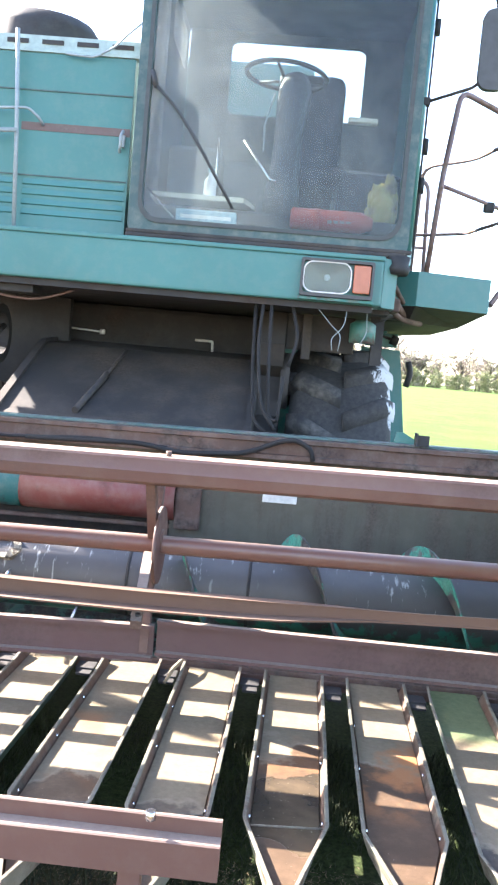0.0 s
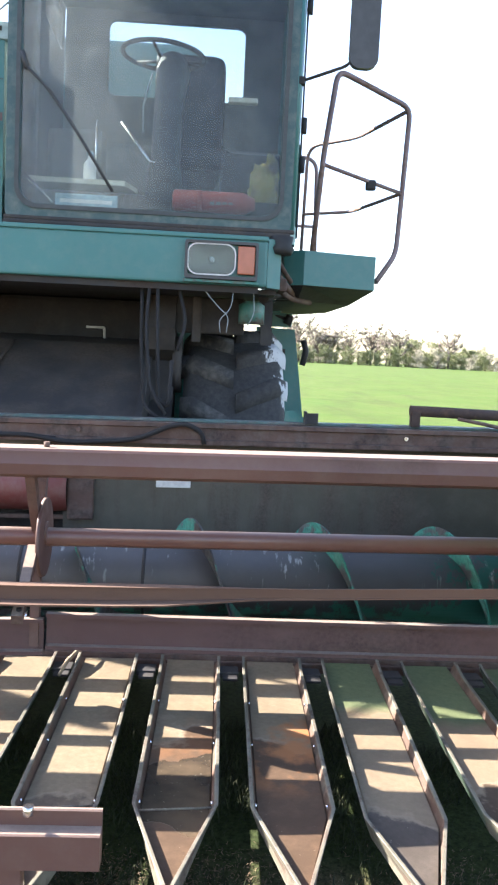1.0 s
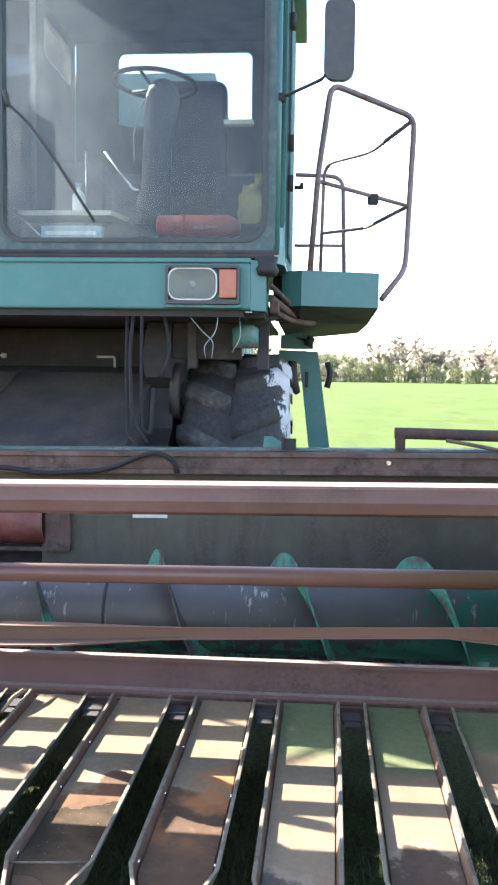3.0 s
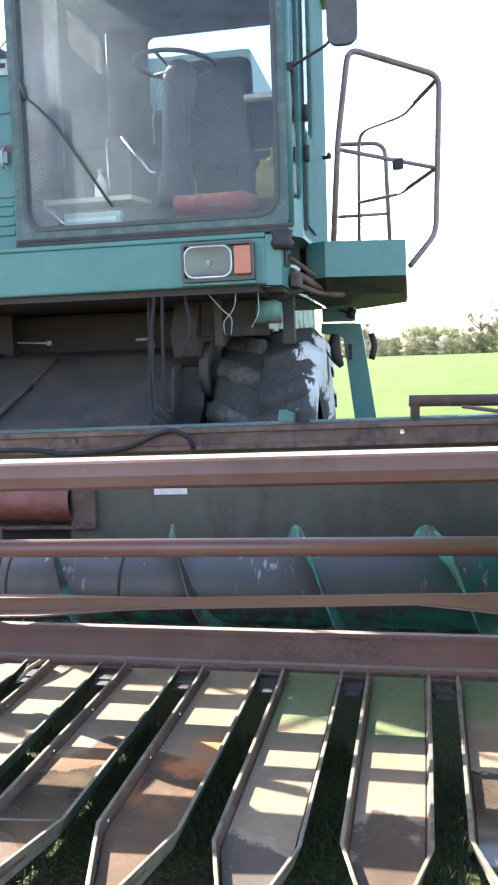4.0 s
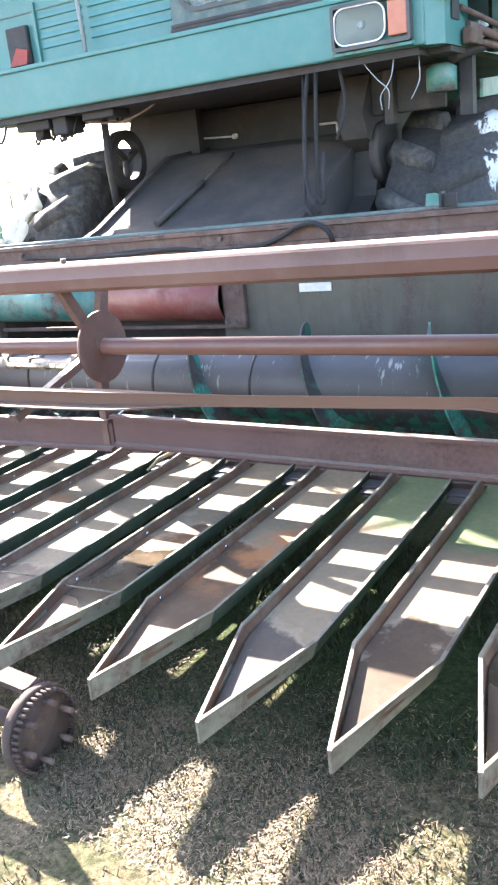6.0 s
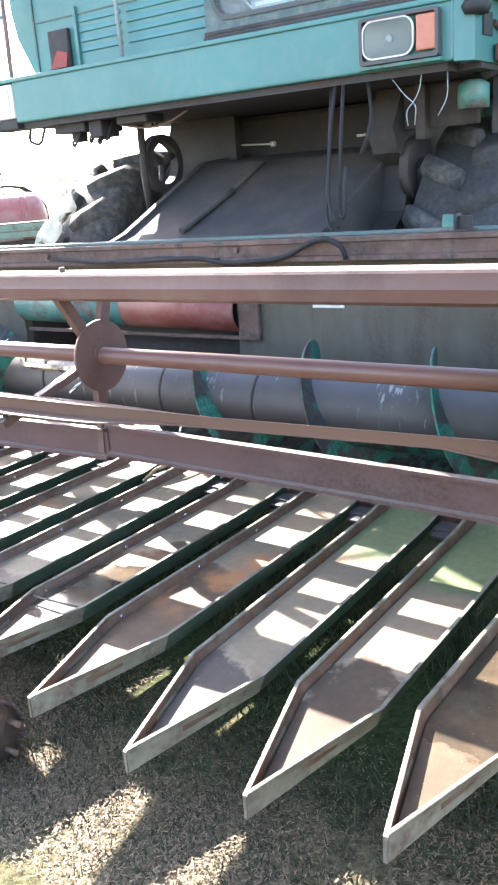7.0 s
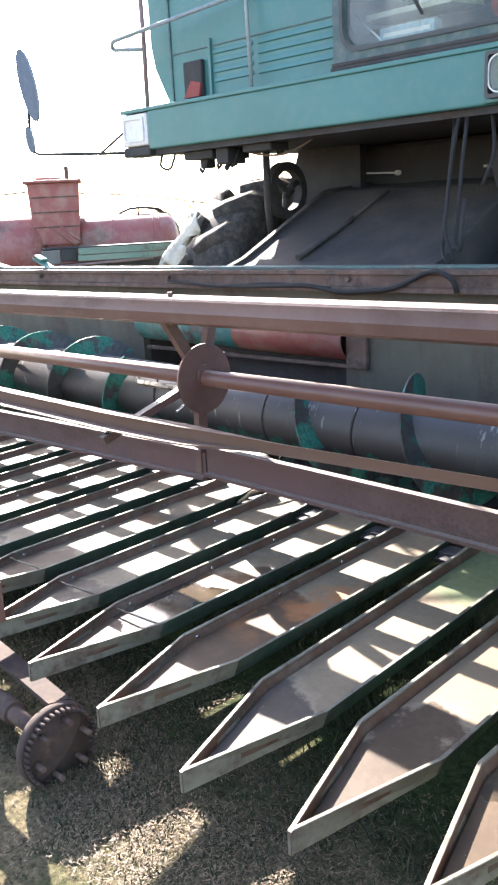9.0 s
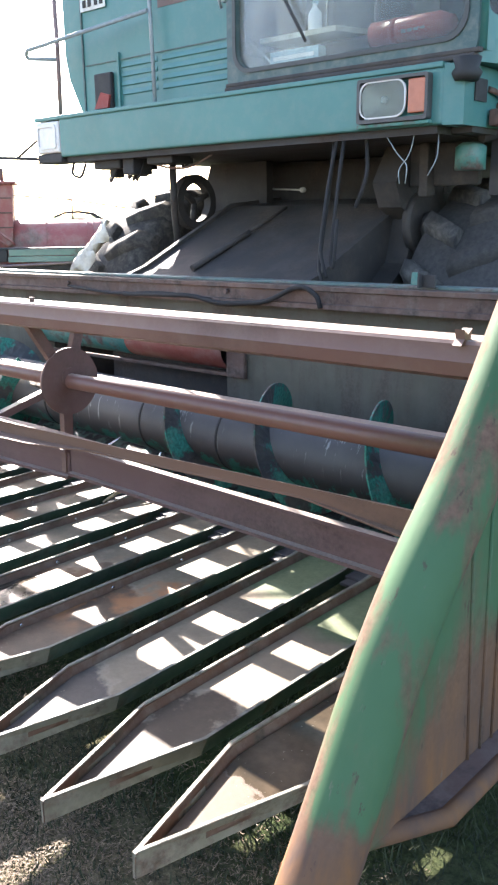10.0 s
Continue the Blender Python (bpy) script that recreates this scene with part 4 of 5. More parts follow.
part("lamp_base", box(-2.48, -2.22, 4.37, 4.52, 1.80, 1.858, 0.01), grime, lamp_l)
part("lens_rim", add_frame(B(), rounded(-2.45, -2.25, 1.885, 2.03, 0.02), rounded(-2.435, -2.265, 1.90, 2.015, 0.016), "y", 4.352, 4.362), lens_pale, lamp_l)

# engine-side panel
GT_X, GT_Z = 0.05, 3.74
side = part("side_panel", add_prism(B(), [(-2.14, 2.082), (-0.845, 2.082), (-0.845, 2.97), (-2.29, 2.97), (-2.29, 2.44), (-2.26, 2.30)], "y", 4.50, 4.62), teal, combine, "teal engine panel with ribs")
for z in (2.785, 2.36):
    part("seam", box(-2.09, -0.85, 4.494, 4.501, z - 0.003, z + 0.003), cab_trim, side)
for k in range(4):
    z = 2.16 + 0.05 * k
    for x0, x1 in ((-1.74, -1.43), (-1.385, -0.86)):
        part("louver", add_prism(B(), [(4.501, z), (4.492, z + 0.006), (4.493, z + 0.012), (4.501, z + 0.035)], "x", x0, x1), teal, side)
part("crease", box(-2.112, -2.10, 4.492, 4.4995, 2.09, 2.97), cab_trim, side)
part("panel_edge", box(-1.775, -1.755, 4.484, 4.499, 2.09, 2.40, 0.003), teal, side)
part("twisted_wire", tube([(-1.20, 4.478, 2.965), (-1.05, 4.47, 2.955), (-0.95, 4.465, 3.01), (-0.885, 4.46, 3.075), (-0.82, 4.455, 3.13)], 0.006, 5, 0.03), pale_rail, side, "frayed pale wire")
part("grab_latch", add_box(tube([(-0.89, 4.47, 2.50), (-0.885, 4.45, 2.53), (-0.885, 4.45, 2.58), (-0.88, 4.48, 2.61)], 0.008, 6), -0.90, -0.87, 4.48, 4.50, 2.53, 2.59, 0.003), pale_rail, side)
part("air_duct", box(-1.98, -1.82, 4.47, 4.499, 2.10, 2.30, 0.01), grime, side, "dark duct opening")
part("duct_flap", add_prism(B(), [(-1.97, 2.10), (-1.84, 2.10), (-1.82, 2.17), (-1.90, 2.19)], "y", 4.455, 4.468), red_can, side, "faded red flap")
part("top_rail", add_box(add_box(B(), -2.15, -0.83, 4.49, 4.56, 2.972, 2.985), -2.15, -0.83, 4.50, 4.51, 2.985, 3.055), pale_teal, side, "pale slotted top rail")
part("rust_band", box(-1.41, -0.85, 4.497, 4.4995, 2.585, 2.625), rust_fade, side, "rust stained band")
part("upright_bar", tube([(-1.40, 4.445, 2.085), (-1.415, 4.445, 2.55), (-1.44, 4.445, 3.06)], 0.011, 8), pale_rail, side, "pale upright bar")
part("hand_hold", tube([(-1.60, 4.45, 2.665), (-1.36, 4.44, 2.68), (-1.30, 4.45, 2.63), (-1.295, 4.49, 2.61)], 0.007, 6, 0.03), pale_rail, side)
for k in range(7):
    part("slot", box(-2.05 + 0.18 * k, -1.94 + 0.18 * k, 4.495, 4.499, 3.012, 3.034), grime, side)
part("grain_tank", box(-1.90, GT_X, 6.6, 8.6, 2.9, GT_Z, 0.04), teal, combine, "teal grain tank behind the cab")
part("cab_box", box(-0.77, -0.45, 5.25, 5.48, 2.2, 2.76, 0.03), lining, combine, "dusty grey box in the cab")
part("engine_body", box(-2.05, -0.83, 4.75, 5.6, 2.05, 2.55, 0.02), grime, combine)
part("air_filter", tube([(-1.66, 5.6, 2.5), (-1.66, 5.6, 3.42), (-1.66, 5.6, 3.50), (-1.66, 5.6, 3.54)], [0.36, 0.36, 0.30, 0.16], 28), grime, combine, "dark round filter cap")

# cab
FY = 4.45
cab_plan = [(-0.80, 4.46), (0.585, 4.46), (0.645, 4.62), (0.652, 5.68), (0.60, 5.86), (-0.78, 5.86), (-0.80, 5.7)]
cab = part("cab", add_prism(B(), cab_plan, "z", 2.075, 2.17), teal, combine, "teal cab with tall dusty windscreen")
part("cab_roof", add_prism(B(), [(-0.86, 4.30), (0.64, 4.30), (0.72, 4.7), (0.72, 5.9), (-0.86, 5.9)], "z", 3.66, 3.84), teal, cab)
part("windscreen_frame", add_frame(B(), rounded(-0.815, 0.60, 2.10, 3.66, 0.05), rounded(-0.748, 0.535, 2.185, 3.60, 0.09), "y", FY - 0.02, FY + 0.03), cab_trim, cab, "dark teal windscreen frame")
part("rubber_seal", add_frame(B(), rounded(-0.770, 0.558, 2.162, 3.62, 0.105), rounded(-0.750, 0.538, 2.182, 3.598, 0.095), "y", FY - 0.028, FY - 0.018), seal_rubber, cab, "black rubber seal")
part("windscreen", add_prism(B(), rounded(-0.75, 0.537, 2.183, 3.602, 0.09), "y", FY, FY + 0.006), windscreen_glass, cab, "dusty windscreen")
part("front_sill", add_box(add_box(B(), -0.82, 0.60, 4.41, 4.46, 2.082, 2.105, 0.008), -0.82, 0.62, 4.42, 4.45, 2.105, 2.125, 0.006), dusty_black, cab, "dusty black sill")
part("mount_rubber", tube([(0.56, 4.43, 2.00), (0.56, 4.43, 2.03), (0.56, 4.43, 2.05), (0.56, 4.43, 2.09)], [0.05, 0.065, 0.05, 0.06], 16), black, cab)
# corner window, door and rear wall
part("corner_pillar", tube([(0.60, 4.47, 2.12), (0.60, 4.47, 3.68)], 0.022, 8), teal, cab)


def wall_frame(p, q, z0, z1, edge_w, r, lower=None, th=0.03):
    """A framed opening in an upright wall between two plan points; returns frame and glass outline in the world."""
    p, q = Vector((*p, 0)), Vector((*q, 0))
    d = (q - p)
    L = d.length
    d.normalize()
    nrm = Vector((d.y, -d.x, 0))
    fr = add_frame(B(), rounded(0, L, z0, z1, 0.01), rounded(edge_w, L - edge_w, (lower or z0 + edge_w), z1 - edge_w, r), "y", 0, th)
    gl = add_prism(B(), rounded(edge_w - 0.005, L - edge_w + 0.005, (lower or z0 + edge_w) - 0.005, z1 - edge_w + 0.005, r), "y", th * 0.4, th * 0.6)
    m = Matrix(((d.x, -nrm.x, 0, p.x), (d.y, -nrm.y, 0, p.y), (0, 0, 1, 0), (0, 0, 0, 1)))
    fr.transform(m)
    gl.transform(m)
    bmesh.ops.recalc_face_normals(fr, faces=fr.faces[:])
    return fr, gl


fr, gl = wall_frame((0.60, 4.475), (0.645, 4.66), 2.12, 3.66, 0.026, 0.05, 2.26)
part("corner_frame", fr, teal, cab)
part("corner_glass", gl, side_glass, cab)
fr, gl = wall_frame((0.648, 4.68), (0.650, 5.16), 2.10, 3.66, 0.04, 0.08, 2.66)
door = part("door", fr, door_teal, cab, "teal cab door with tall window")
part("door_glass", gl, side_glass, door)
part("door_panel", box(0.654, 0.664, 4.74, 5.12, 2.15, 2.62, 0.004), door_teal, door)
part("door_rear_panel", box(0.622, 0.652, 5.161, 5.855, 2.10, 3.66, 0.004), door_teal, door)
part("door_handle", tube([(0.665, 5.5, 2.66), (0.71, 5.5, 2.66), (0.71, 5.42, 2.66)], 0.012, 8), grime, door)
part("door_seal", box(0.652, 0.660, 4.665, 4.69, 2.12, 3.64), black, door)
for z in (2.5, 2.7, 3.3):
    part("hinge", tube([(0.665, 4.675, z - 0.04), (0.665, 4.675, z + 0.04)], 0.016, 8), black, door)
for y0, y1, low in ((5.082, 4.48, 2.27), (5.82, 5.08, 3.34)):
    fr, gl = wall_frame((-0.81, y0), (-0.81, y1), 2.10, 3.66, 0.05 if low < 3 else 0.09, 0.05, low)
    part("left_frame", fr, lining, cab, "dusty left cab wall")
    part("left_glass", gl, side_glass, cab)
part("rear_wall", add_frame(B(), rounded(-0.775, 0.62, 2.10, 3.66, 0.01), rounded(-0.50, 0.375, 3.12, 3.59, 0.05), "y", 5.82, 5.86), lining, cab, "grey rear wall with window")
part("rear_glass", add_prism(B(), rounded(-0.505, 0.38, 3.115, 3.595, 0.05), "y", 5.835, 5.841), side_glass, cab)
part("ceiling_lining", add_prism(B(), [(-0.80, 4.48), (0.58, 4.48), (0.64, 4.66), (0.64, 5.8), (-0.80, 5.8)], "z", 3.64, 3.658), lining, cab)
part("cab_floor", add_prism(B(), [(-0.78, 4.49), (0.57, 4.49), (0.63, 4.66), (0.63, 5.8), (-0.78, 5.8)], "z", 2.172, 2.19), grime, cab)
part("rear_bulkhead", box(-0.78, 0.62, 5.5, 5.81, 2.19, 2.75, 0.03), lining, cab, "dusty bulkhead box")
part("side_console", box(0.24, 0.60, 5.0, 5.4, 2.19, 2.62, 0.03), seat_cloth, cab)
seat = part("driver_seat", box(-0.10, 0.30, 5.15, 5.55, 2.55, 2.68, 0.05, 3), seat_cloth, cab, "dark driver seat")
bm = add_box(B(), -0.16, 0.255, 5.40, 5.56, 2.62, 3.28, 0.078, 5)
part("backrest", bm, seat_cloth, seat)
part("seat_base", box(-0.05, 0.22, 5.2, 5.5, 2.19, 2.56, 0.02), grime, seat)
bm = tube([(-0.065, 4.82, 2.19), (-0.065, 4.82, 2.45), (-0.06, 4.83, 2.50), (-0.055, 4.85, 2.78), (-0.045, 4.88, 2.92), (-0.04, 4.91, 3.00), (-0.04, 4.94, 3.06), (-0.04, 4.96, 3.085)], [0.098, 0.096, 0.080, 0.076, 0.085, 0.092, 0.075, 0.035], 20)
col = part("steering_column", bm, console, cab, "tall grey steering column")
part("column_stalk", tube([(-0.15, 4.90, 2.98), (-0.19, 4.86, 2.80), (-0.185, 4.85, 2.66)], 0.005, 6), pale_rail, col)
bm = B()
ringpts = [Vector((0.225 * math.cos(a), 0.225 * math.sin(a), 0)) for a in (2 * math.pi * k / 36 for k in range(37))]
add_tube(bm, ringpts, 0.013, 8)
for a in (0.3, 2.4, 4.5):
    add_tube(bm, [(0, 0, -0.03), (0.22 * math.cos(a), 0.22 * math.sin(a), 0)], 0.009, 6)
add_tube(bm, [(0, 0, -0.06), (0, 0, 0.0)], 0.035, 12)
bm.transform(pose(-0.10, 5.0, 3.112, -1, 3, 0))
part("steering_wheel", bm, black, col, "black steering wheel")
part("lever", tube([(-0.27, 4.55, 2.63), (-0.12, 4.55, 2.44), (-0.09, 4.55, 2.44)], 0.008, 6, 0.02), chrome, cab)
part("lever", tube([(-0.42, 4.75, 2.36), (-0.42, 4.75, 2.68)], 0.006, 6), chrome, cab)
part("wiper", add_tube(add_tube(B(), [(-0.735, 4.425, 2.84), (-0.62, 4.42, 2.74), (-0.48, 4.42, 2.55), (-0.29, 4.42, 2.26)], 0.008, 6, 0.08), [(-0.745, 4.43, 2.90), (-0.72, 4.425, 2.82)], 0.014, 6), console, cab, "black wiper arm")
part("gauge_strip", box(0.27, 0.44, 5.1, 5.16, 2.92, 2.95, 0.008), cream, cab)
part("dash_shelf", add_prism(B(), [(-0.74, 4.60), (-0.25, 4.60), (-0.20, 4.80), (-0.74, 4.80)], "z", 2.325, 2.35), cream, cab, "pale dashboard shelf")
part("shelf_stay", tube([(-0.745, 4.52, 2.35), (-0.60, 4.53, 2.21)], 0.006, 6), chrome, cab)
part("dash", box(-0.74, 0.55, 4.62, 4.80, 2.19, 2.29, 0.02), grime, cab)


def bottle(at, r, h):
    bm = add_tube(B(), [(0, 0, 0), (0, 0, 0.01), (0, 0, h * 0.62), (0, 0, h * 0.8), (0, 0, h * 0.86), (0, 0, h)], [r * 0.9, r, r, r * 0.45, r * 0.32, r * 0.32], 16)
    bm.transform(Matrix.Translation(at))
    return bm


b = single("bottle", bottle((-0.44, 4.68, 2.351), 0.034, 0.14), bottle_white, "milky plastic bottle on the cab shelf", "bottle")
part("cap", add_disc(B(), (-0.44, 4.68, 2.493), (0, 0, 1), 0.017, 0.02, 12), blue_card, b)
b = single("carton", box(-0.585, -0.275, 4.50, 4.56, 2.191, 2.255, 0.006), blue_card, "pale blue and white carton behind the windscreen", "carton")
part("stripe", box(-0.56, -0.30, 4.497, 4.4995, 2.21, 2.228), bottle_white, b, "white bars")
b = single("red_canister", tube([(0.0, 4.55, 2.26), (0.01, 4.55, 2.26), (0.36, 4.55, 2.26), (0.42, 4.55, 2.26)], [0.04, 0.055, 0.055, 0.03], 20), red_can, "faded red metal canister lying behind the windscreen", "canister")
part("band", tube([(0.12, 4.55, 2.26), (0.15, 4.55, 2.26)], 0.058, 20), red_can, b)
for k in range(4):
    part("print", box(0.19 + 0.032 * k, 0.212 + 0.032 * k, 4.4925, 4.496, 2.238 + 0.002 * k, 2.254), rust_fade, b, "faded bars of print")
bm = B()
bmesh.ops.create_icosphere(bm, subdivisions=4, radius=1.0)
for v in bm.verts:
    p = v.co.copy()
    f = 1 + 0.45 * noise.noise(p * 1.6 + Vector((3, 1, 0))) + 0.25 * noise.noise(p * 4.1) + 0.12 * noise.noise(p * 9)
    w = 1.0 - 0.35 * max(0, p.z)
    v.co = Vector((0.475 + 0.085 * p.x * f * w + 0.02 * p.z, 4.70 + 0.05 * p.y * f, 2.365 + 0.165 * p.z * f))
for f in bm.faces:
    f.smooth = True
single("yellow_cloth", bm, yellow_cloth, "crumpled yellow cloth bundle by the windscreen", "cloth")

# right platform with rails
plan = [(0.62, 4.93), (0.728, 4.865), (1.15, 4.985), (1.15, 6.9), (0.62, 6.9)]
plat = part("platform", add_prism(B(), plan, "z", 1.896, 2.085), teal, combine, "teal side platform")
bm = B()
hi = [bm.verts.new((x, y, 1.894)) for x, y in plan]
lo = [bm.verts.new((x, y, z)) for x, y, z in ((0.60, 5.10, 1.815), (0.72, 5.06, 1.82), (1.145, 5.80, 1.856), (1.14, 6.85, 1.856), (0.60, 6.85, 1.80))]
for k in range(5):
    bm.faces.new((hi[k], hi[(k + 1) % 5], lo[(k + 1) % 5], lo[k]))
bm.faces.new(hi)
bm.faces.new(lo)
bmesh.ops.recalc_face_normals(bm, faces=bm.faces[:])
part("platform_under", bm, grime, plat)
part("platform_strut", tube([(0.50, 4.7, 1.80), (0.66, 5.0, 1.88), (0.72, 5.3, 1.84)], 0.03, 8), grime, plat)
rail = part("rail", tube([(0.772, 4.90, 2.085), (0.808, 4.91, 2.62), (0.868, 4.95, 3.085), (1.345, 5.22, 2.985), (1.318, 5.24, 2.14), (1.172, 5.06, 1.95)], 0.016, 10, 0.07), rail_steel, combine, "brown tubular hand rail")
part("mid_bar", tube([(0.802, 4.91, 2.565), (1.322, 5.23, 2.495)], 0.012, 8), rail_steel, rail)
part("clamp", box(1.085, 1.145, 5.08, 5.12, 2.475, 2.535, 0.012), black, rail)
part("rear_post", tube([(0.835, 6.1, 2.085), (0.85, 6.1, 2.945), (1.14, 5.82, 2.95), (1.335, 5.22, 2.97)], 0.012, 8, 0.1), rail_steel, rail)
part("rear_bar", tube([(0.84, 6.1, 2.485), (1.115, 5.74, 2.46), (1.315, 5.23, 2.49)], 0.011, 8, 0.06), rail_steel, rail)
hoop = part("rail", tube([(0.64, 6.82, 3.045), (1.0, 6.82, 3.03), (1.03, 6.82, 2.10)], 0.016, 8, 0.1), rail_steel, combine, "brown tubular hand rail")
part("mid_bar", tube([(0.64, 6.82, 2.515), (1.03, 6.82, 2.515)], 0.012, 8), rail_steel, hoop)

# mirrors
mir = part("mirror", add_prism(B(), rounded(0.820, 0.958, 2.868, 3.235, 0.05), "y", 4.25, 4.285), fuse_dark, combine, "dark mirror back on a thin arm")
part("mirror_arm", tube([(0.62, 4.47, 2.86), (0.83, 4.30, 2.895), (0.87, 4.29, 3.0)], 0.008, 6, 0.04), black, mir)
part("mirror_arm", tube([(0.60, 4.47, 3.40), (0.82, 4.30, 3.36), (0.89, 4.29, 3.30), (0.89, 4.29, 3.20)], 0.012, 6, 0.04), black, mir)
part("bracket", box(0.60, 0.64, 4.45, 4.49, 2.84, 2.88, 0.006), black, mir)
mir = part("mirror", tube([(-3.37, 4.29, 2.30), (-3.355, 4.29, 2.30)], 0.02, 8), black, combine, "oval mirror on a long arm")
bm = add_prism(B(), [(0.058 * math.cos(a), 0.235 * math.sin(a)) for a in (2 * math.pi * k / 28 for k in range(28))], "y", -0.012, 0.012)
bm.transform(pose(-3.345, 4.27, 2.335, 0, -9, 26))
part("mirror_face", bm, mirror_shell, mir, "blue-grey oval mirror shell")
bm = add_prism(B(), [(0.028 * math.cos(a), 0.09 * math.sin(a)) for a in (2 * math.pi * k / 20 for k in range(20))], "y", -0.01, 0.01)
bm.transform(pose(-3.425, 4.29, 1.99, 0, -7, 26))
part("small_mirror", bm, mirror_shell, mir)
part("mirror_arm", tube([(-2.45, 4.42, 1.83), (-3.38, 4.30, 1.89), (-3.45, 4.30, 1.95), (-3.41, 4.30, 2.25)], 0.010, 8, 0.05), black, mir)
part("arm_stay", tube([(-2.48, 4.42, 1.98), (-2.75, 4.38, 1.845)], 0.008, 6), black, mir)
# left rails
lr = part("rail", tube([(-2.27, 4.42, 2.08), (-2.26, 4.42, 2.42), (-2.24, 4.40, 3.1)], 0.014, 8), rail_steel, combine, "thin brown upright rail")
part("hand_bar", tube([(-2.26, 4.42, 2.41), (-2.42, 4.30, 2.42), (-2.39, 4.28, 2.46), (-1.41, 4.42, 2.56)], 0.012, 8, 0.03), pale_rail, lr)

# running gear and what hangs under the cab
part("body_front", box(-1.75, -0.12, 5.5, 6.4, 0.9, 1.80, 0.03), grime, combine, "dark body under the cab")
part("feeder_house", add_prism(B(), [(4.07, 0.50), (4.07, 1.10), (4.3, 1.17), (5.05, 1.52), (5.5, 1.56), (5.5, 0.8)], "x", -1.42, -0.10), dusty_black, combine, "dark sloping feeder house")
for x in (-1.40, -0.13):
    part("side_rib", add_prism(B(), [(4.07, 1.10), (4.3, 1.17), (5.05, 1.52), (5.5, 1.56), (5.5, 1.58), (5.045, 1.54), (4.295, 1.19), (4.07, 1.12)], "x", x, x + 0.035), dusty_black, combine)
part("lift_ram", add_tube(tube([(-0.98, 4.30, 1.19), (-0.93, 4.62, 1.34), (-0.92, 4.70, 1.375)], 0.018, 12), [(-0.92, 4.70, 1.375), (-0.88, 4.98, 1.51)], 0.010, 10), dusty_black, combine, "dusty lifting ram")
# added sheet blocks the sky where dark clutter stands behind the pulley
part("side_cover", add_prism(B(), [(-1.80, 1.80), (-1.84, 1.70), (-1.78, 1.60), (-1.90, 1.50), (-1.95, 1.30), (-1.3, 1.2), (-1.3, 1.80)], "y", 5.28, 5.34), grime, combine, "dark sheet filling the gap behind the pulley")
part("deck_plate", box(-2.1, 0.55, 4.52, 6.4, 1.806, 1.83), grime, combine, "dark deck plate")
part("slack_cable", tube([(-1.70, 4.6, 1.80), (-1.50, 4.6, 1.746), (-1.32, 4.6, 1.735), (-1.18, 4.6, 1.773), (-1.06, 4.6, 1.825)], 0.007, 6, 0.1), rail_steel, combine)
part("number_plate", box(-2.10, -1.86, 4.488, 4.494, 2.66, 2.74, 0.003), rim_white, side, "pale plate with dark bars")
for x in (-2.07, -2.02, -1.96, -1.91):
    part("bar", box(x, x + 0.03, 4.484, 4.487, 2.68, 2.72), grime, side)
part("axle_beam", box(-2.2, 0.4, 5.2, 5.6, 0.6, 0.95, 0.04), grime, combine)
part("chassis_plate", add_prism(B(), [(4.86, 1.80), (4.74, 1.62), (4.80, 1.50), (4.92, 1.44), (4.86, 1.22), (4.72, 1.12), (4.72, 0.9), (5.2, 0.9), (5.2, 1.80)], "x", -0.11, 0.03), dusty_black, combine, "dark cut-out chassis plate")
part("drum_housing", add_disc(B(), (0.045, 4.98, 1.42), (1, 0, 0), 0.16, 0.05, 24), dusty_black, combine)
part("spindle", add_disc(B(), (0.085, 4.98, 1.42), (1, 0, 0), 0.055, 0.06, 14), grime, combine)
part("bracing", add_box(add_box(B(), 0.03, 0.41, 4.86, 4.90, 1.60, 1.80, 0.01), 0.12, 0.17, 4.80, 4.88, 1.55, 1.80, 0.008), dusty_black, combine)
part("threshing_body", box(-2.0, 0.15, 6.4, 9.5, 0.9, 2.9, 0.05), teal_old, combine, "teal threshing body")


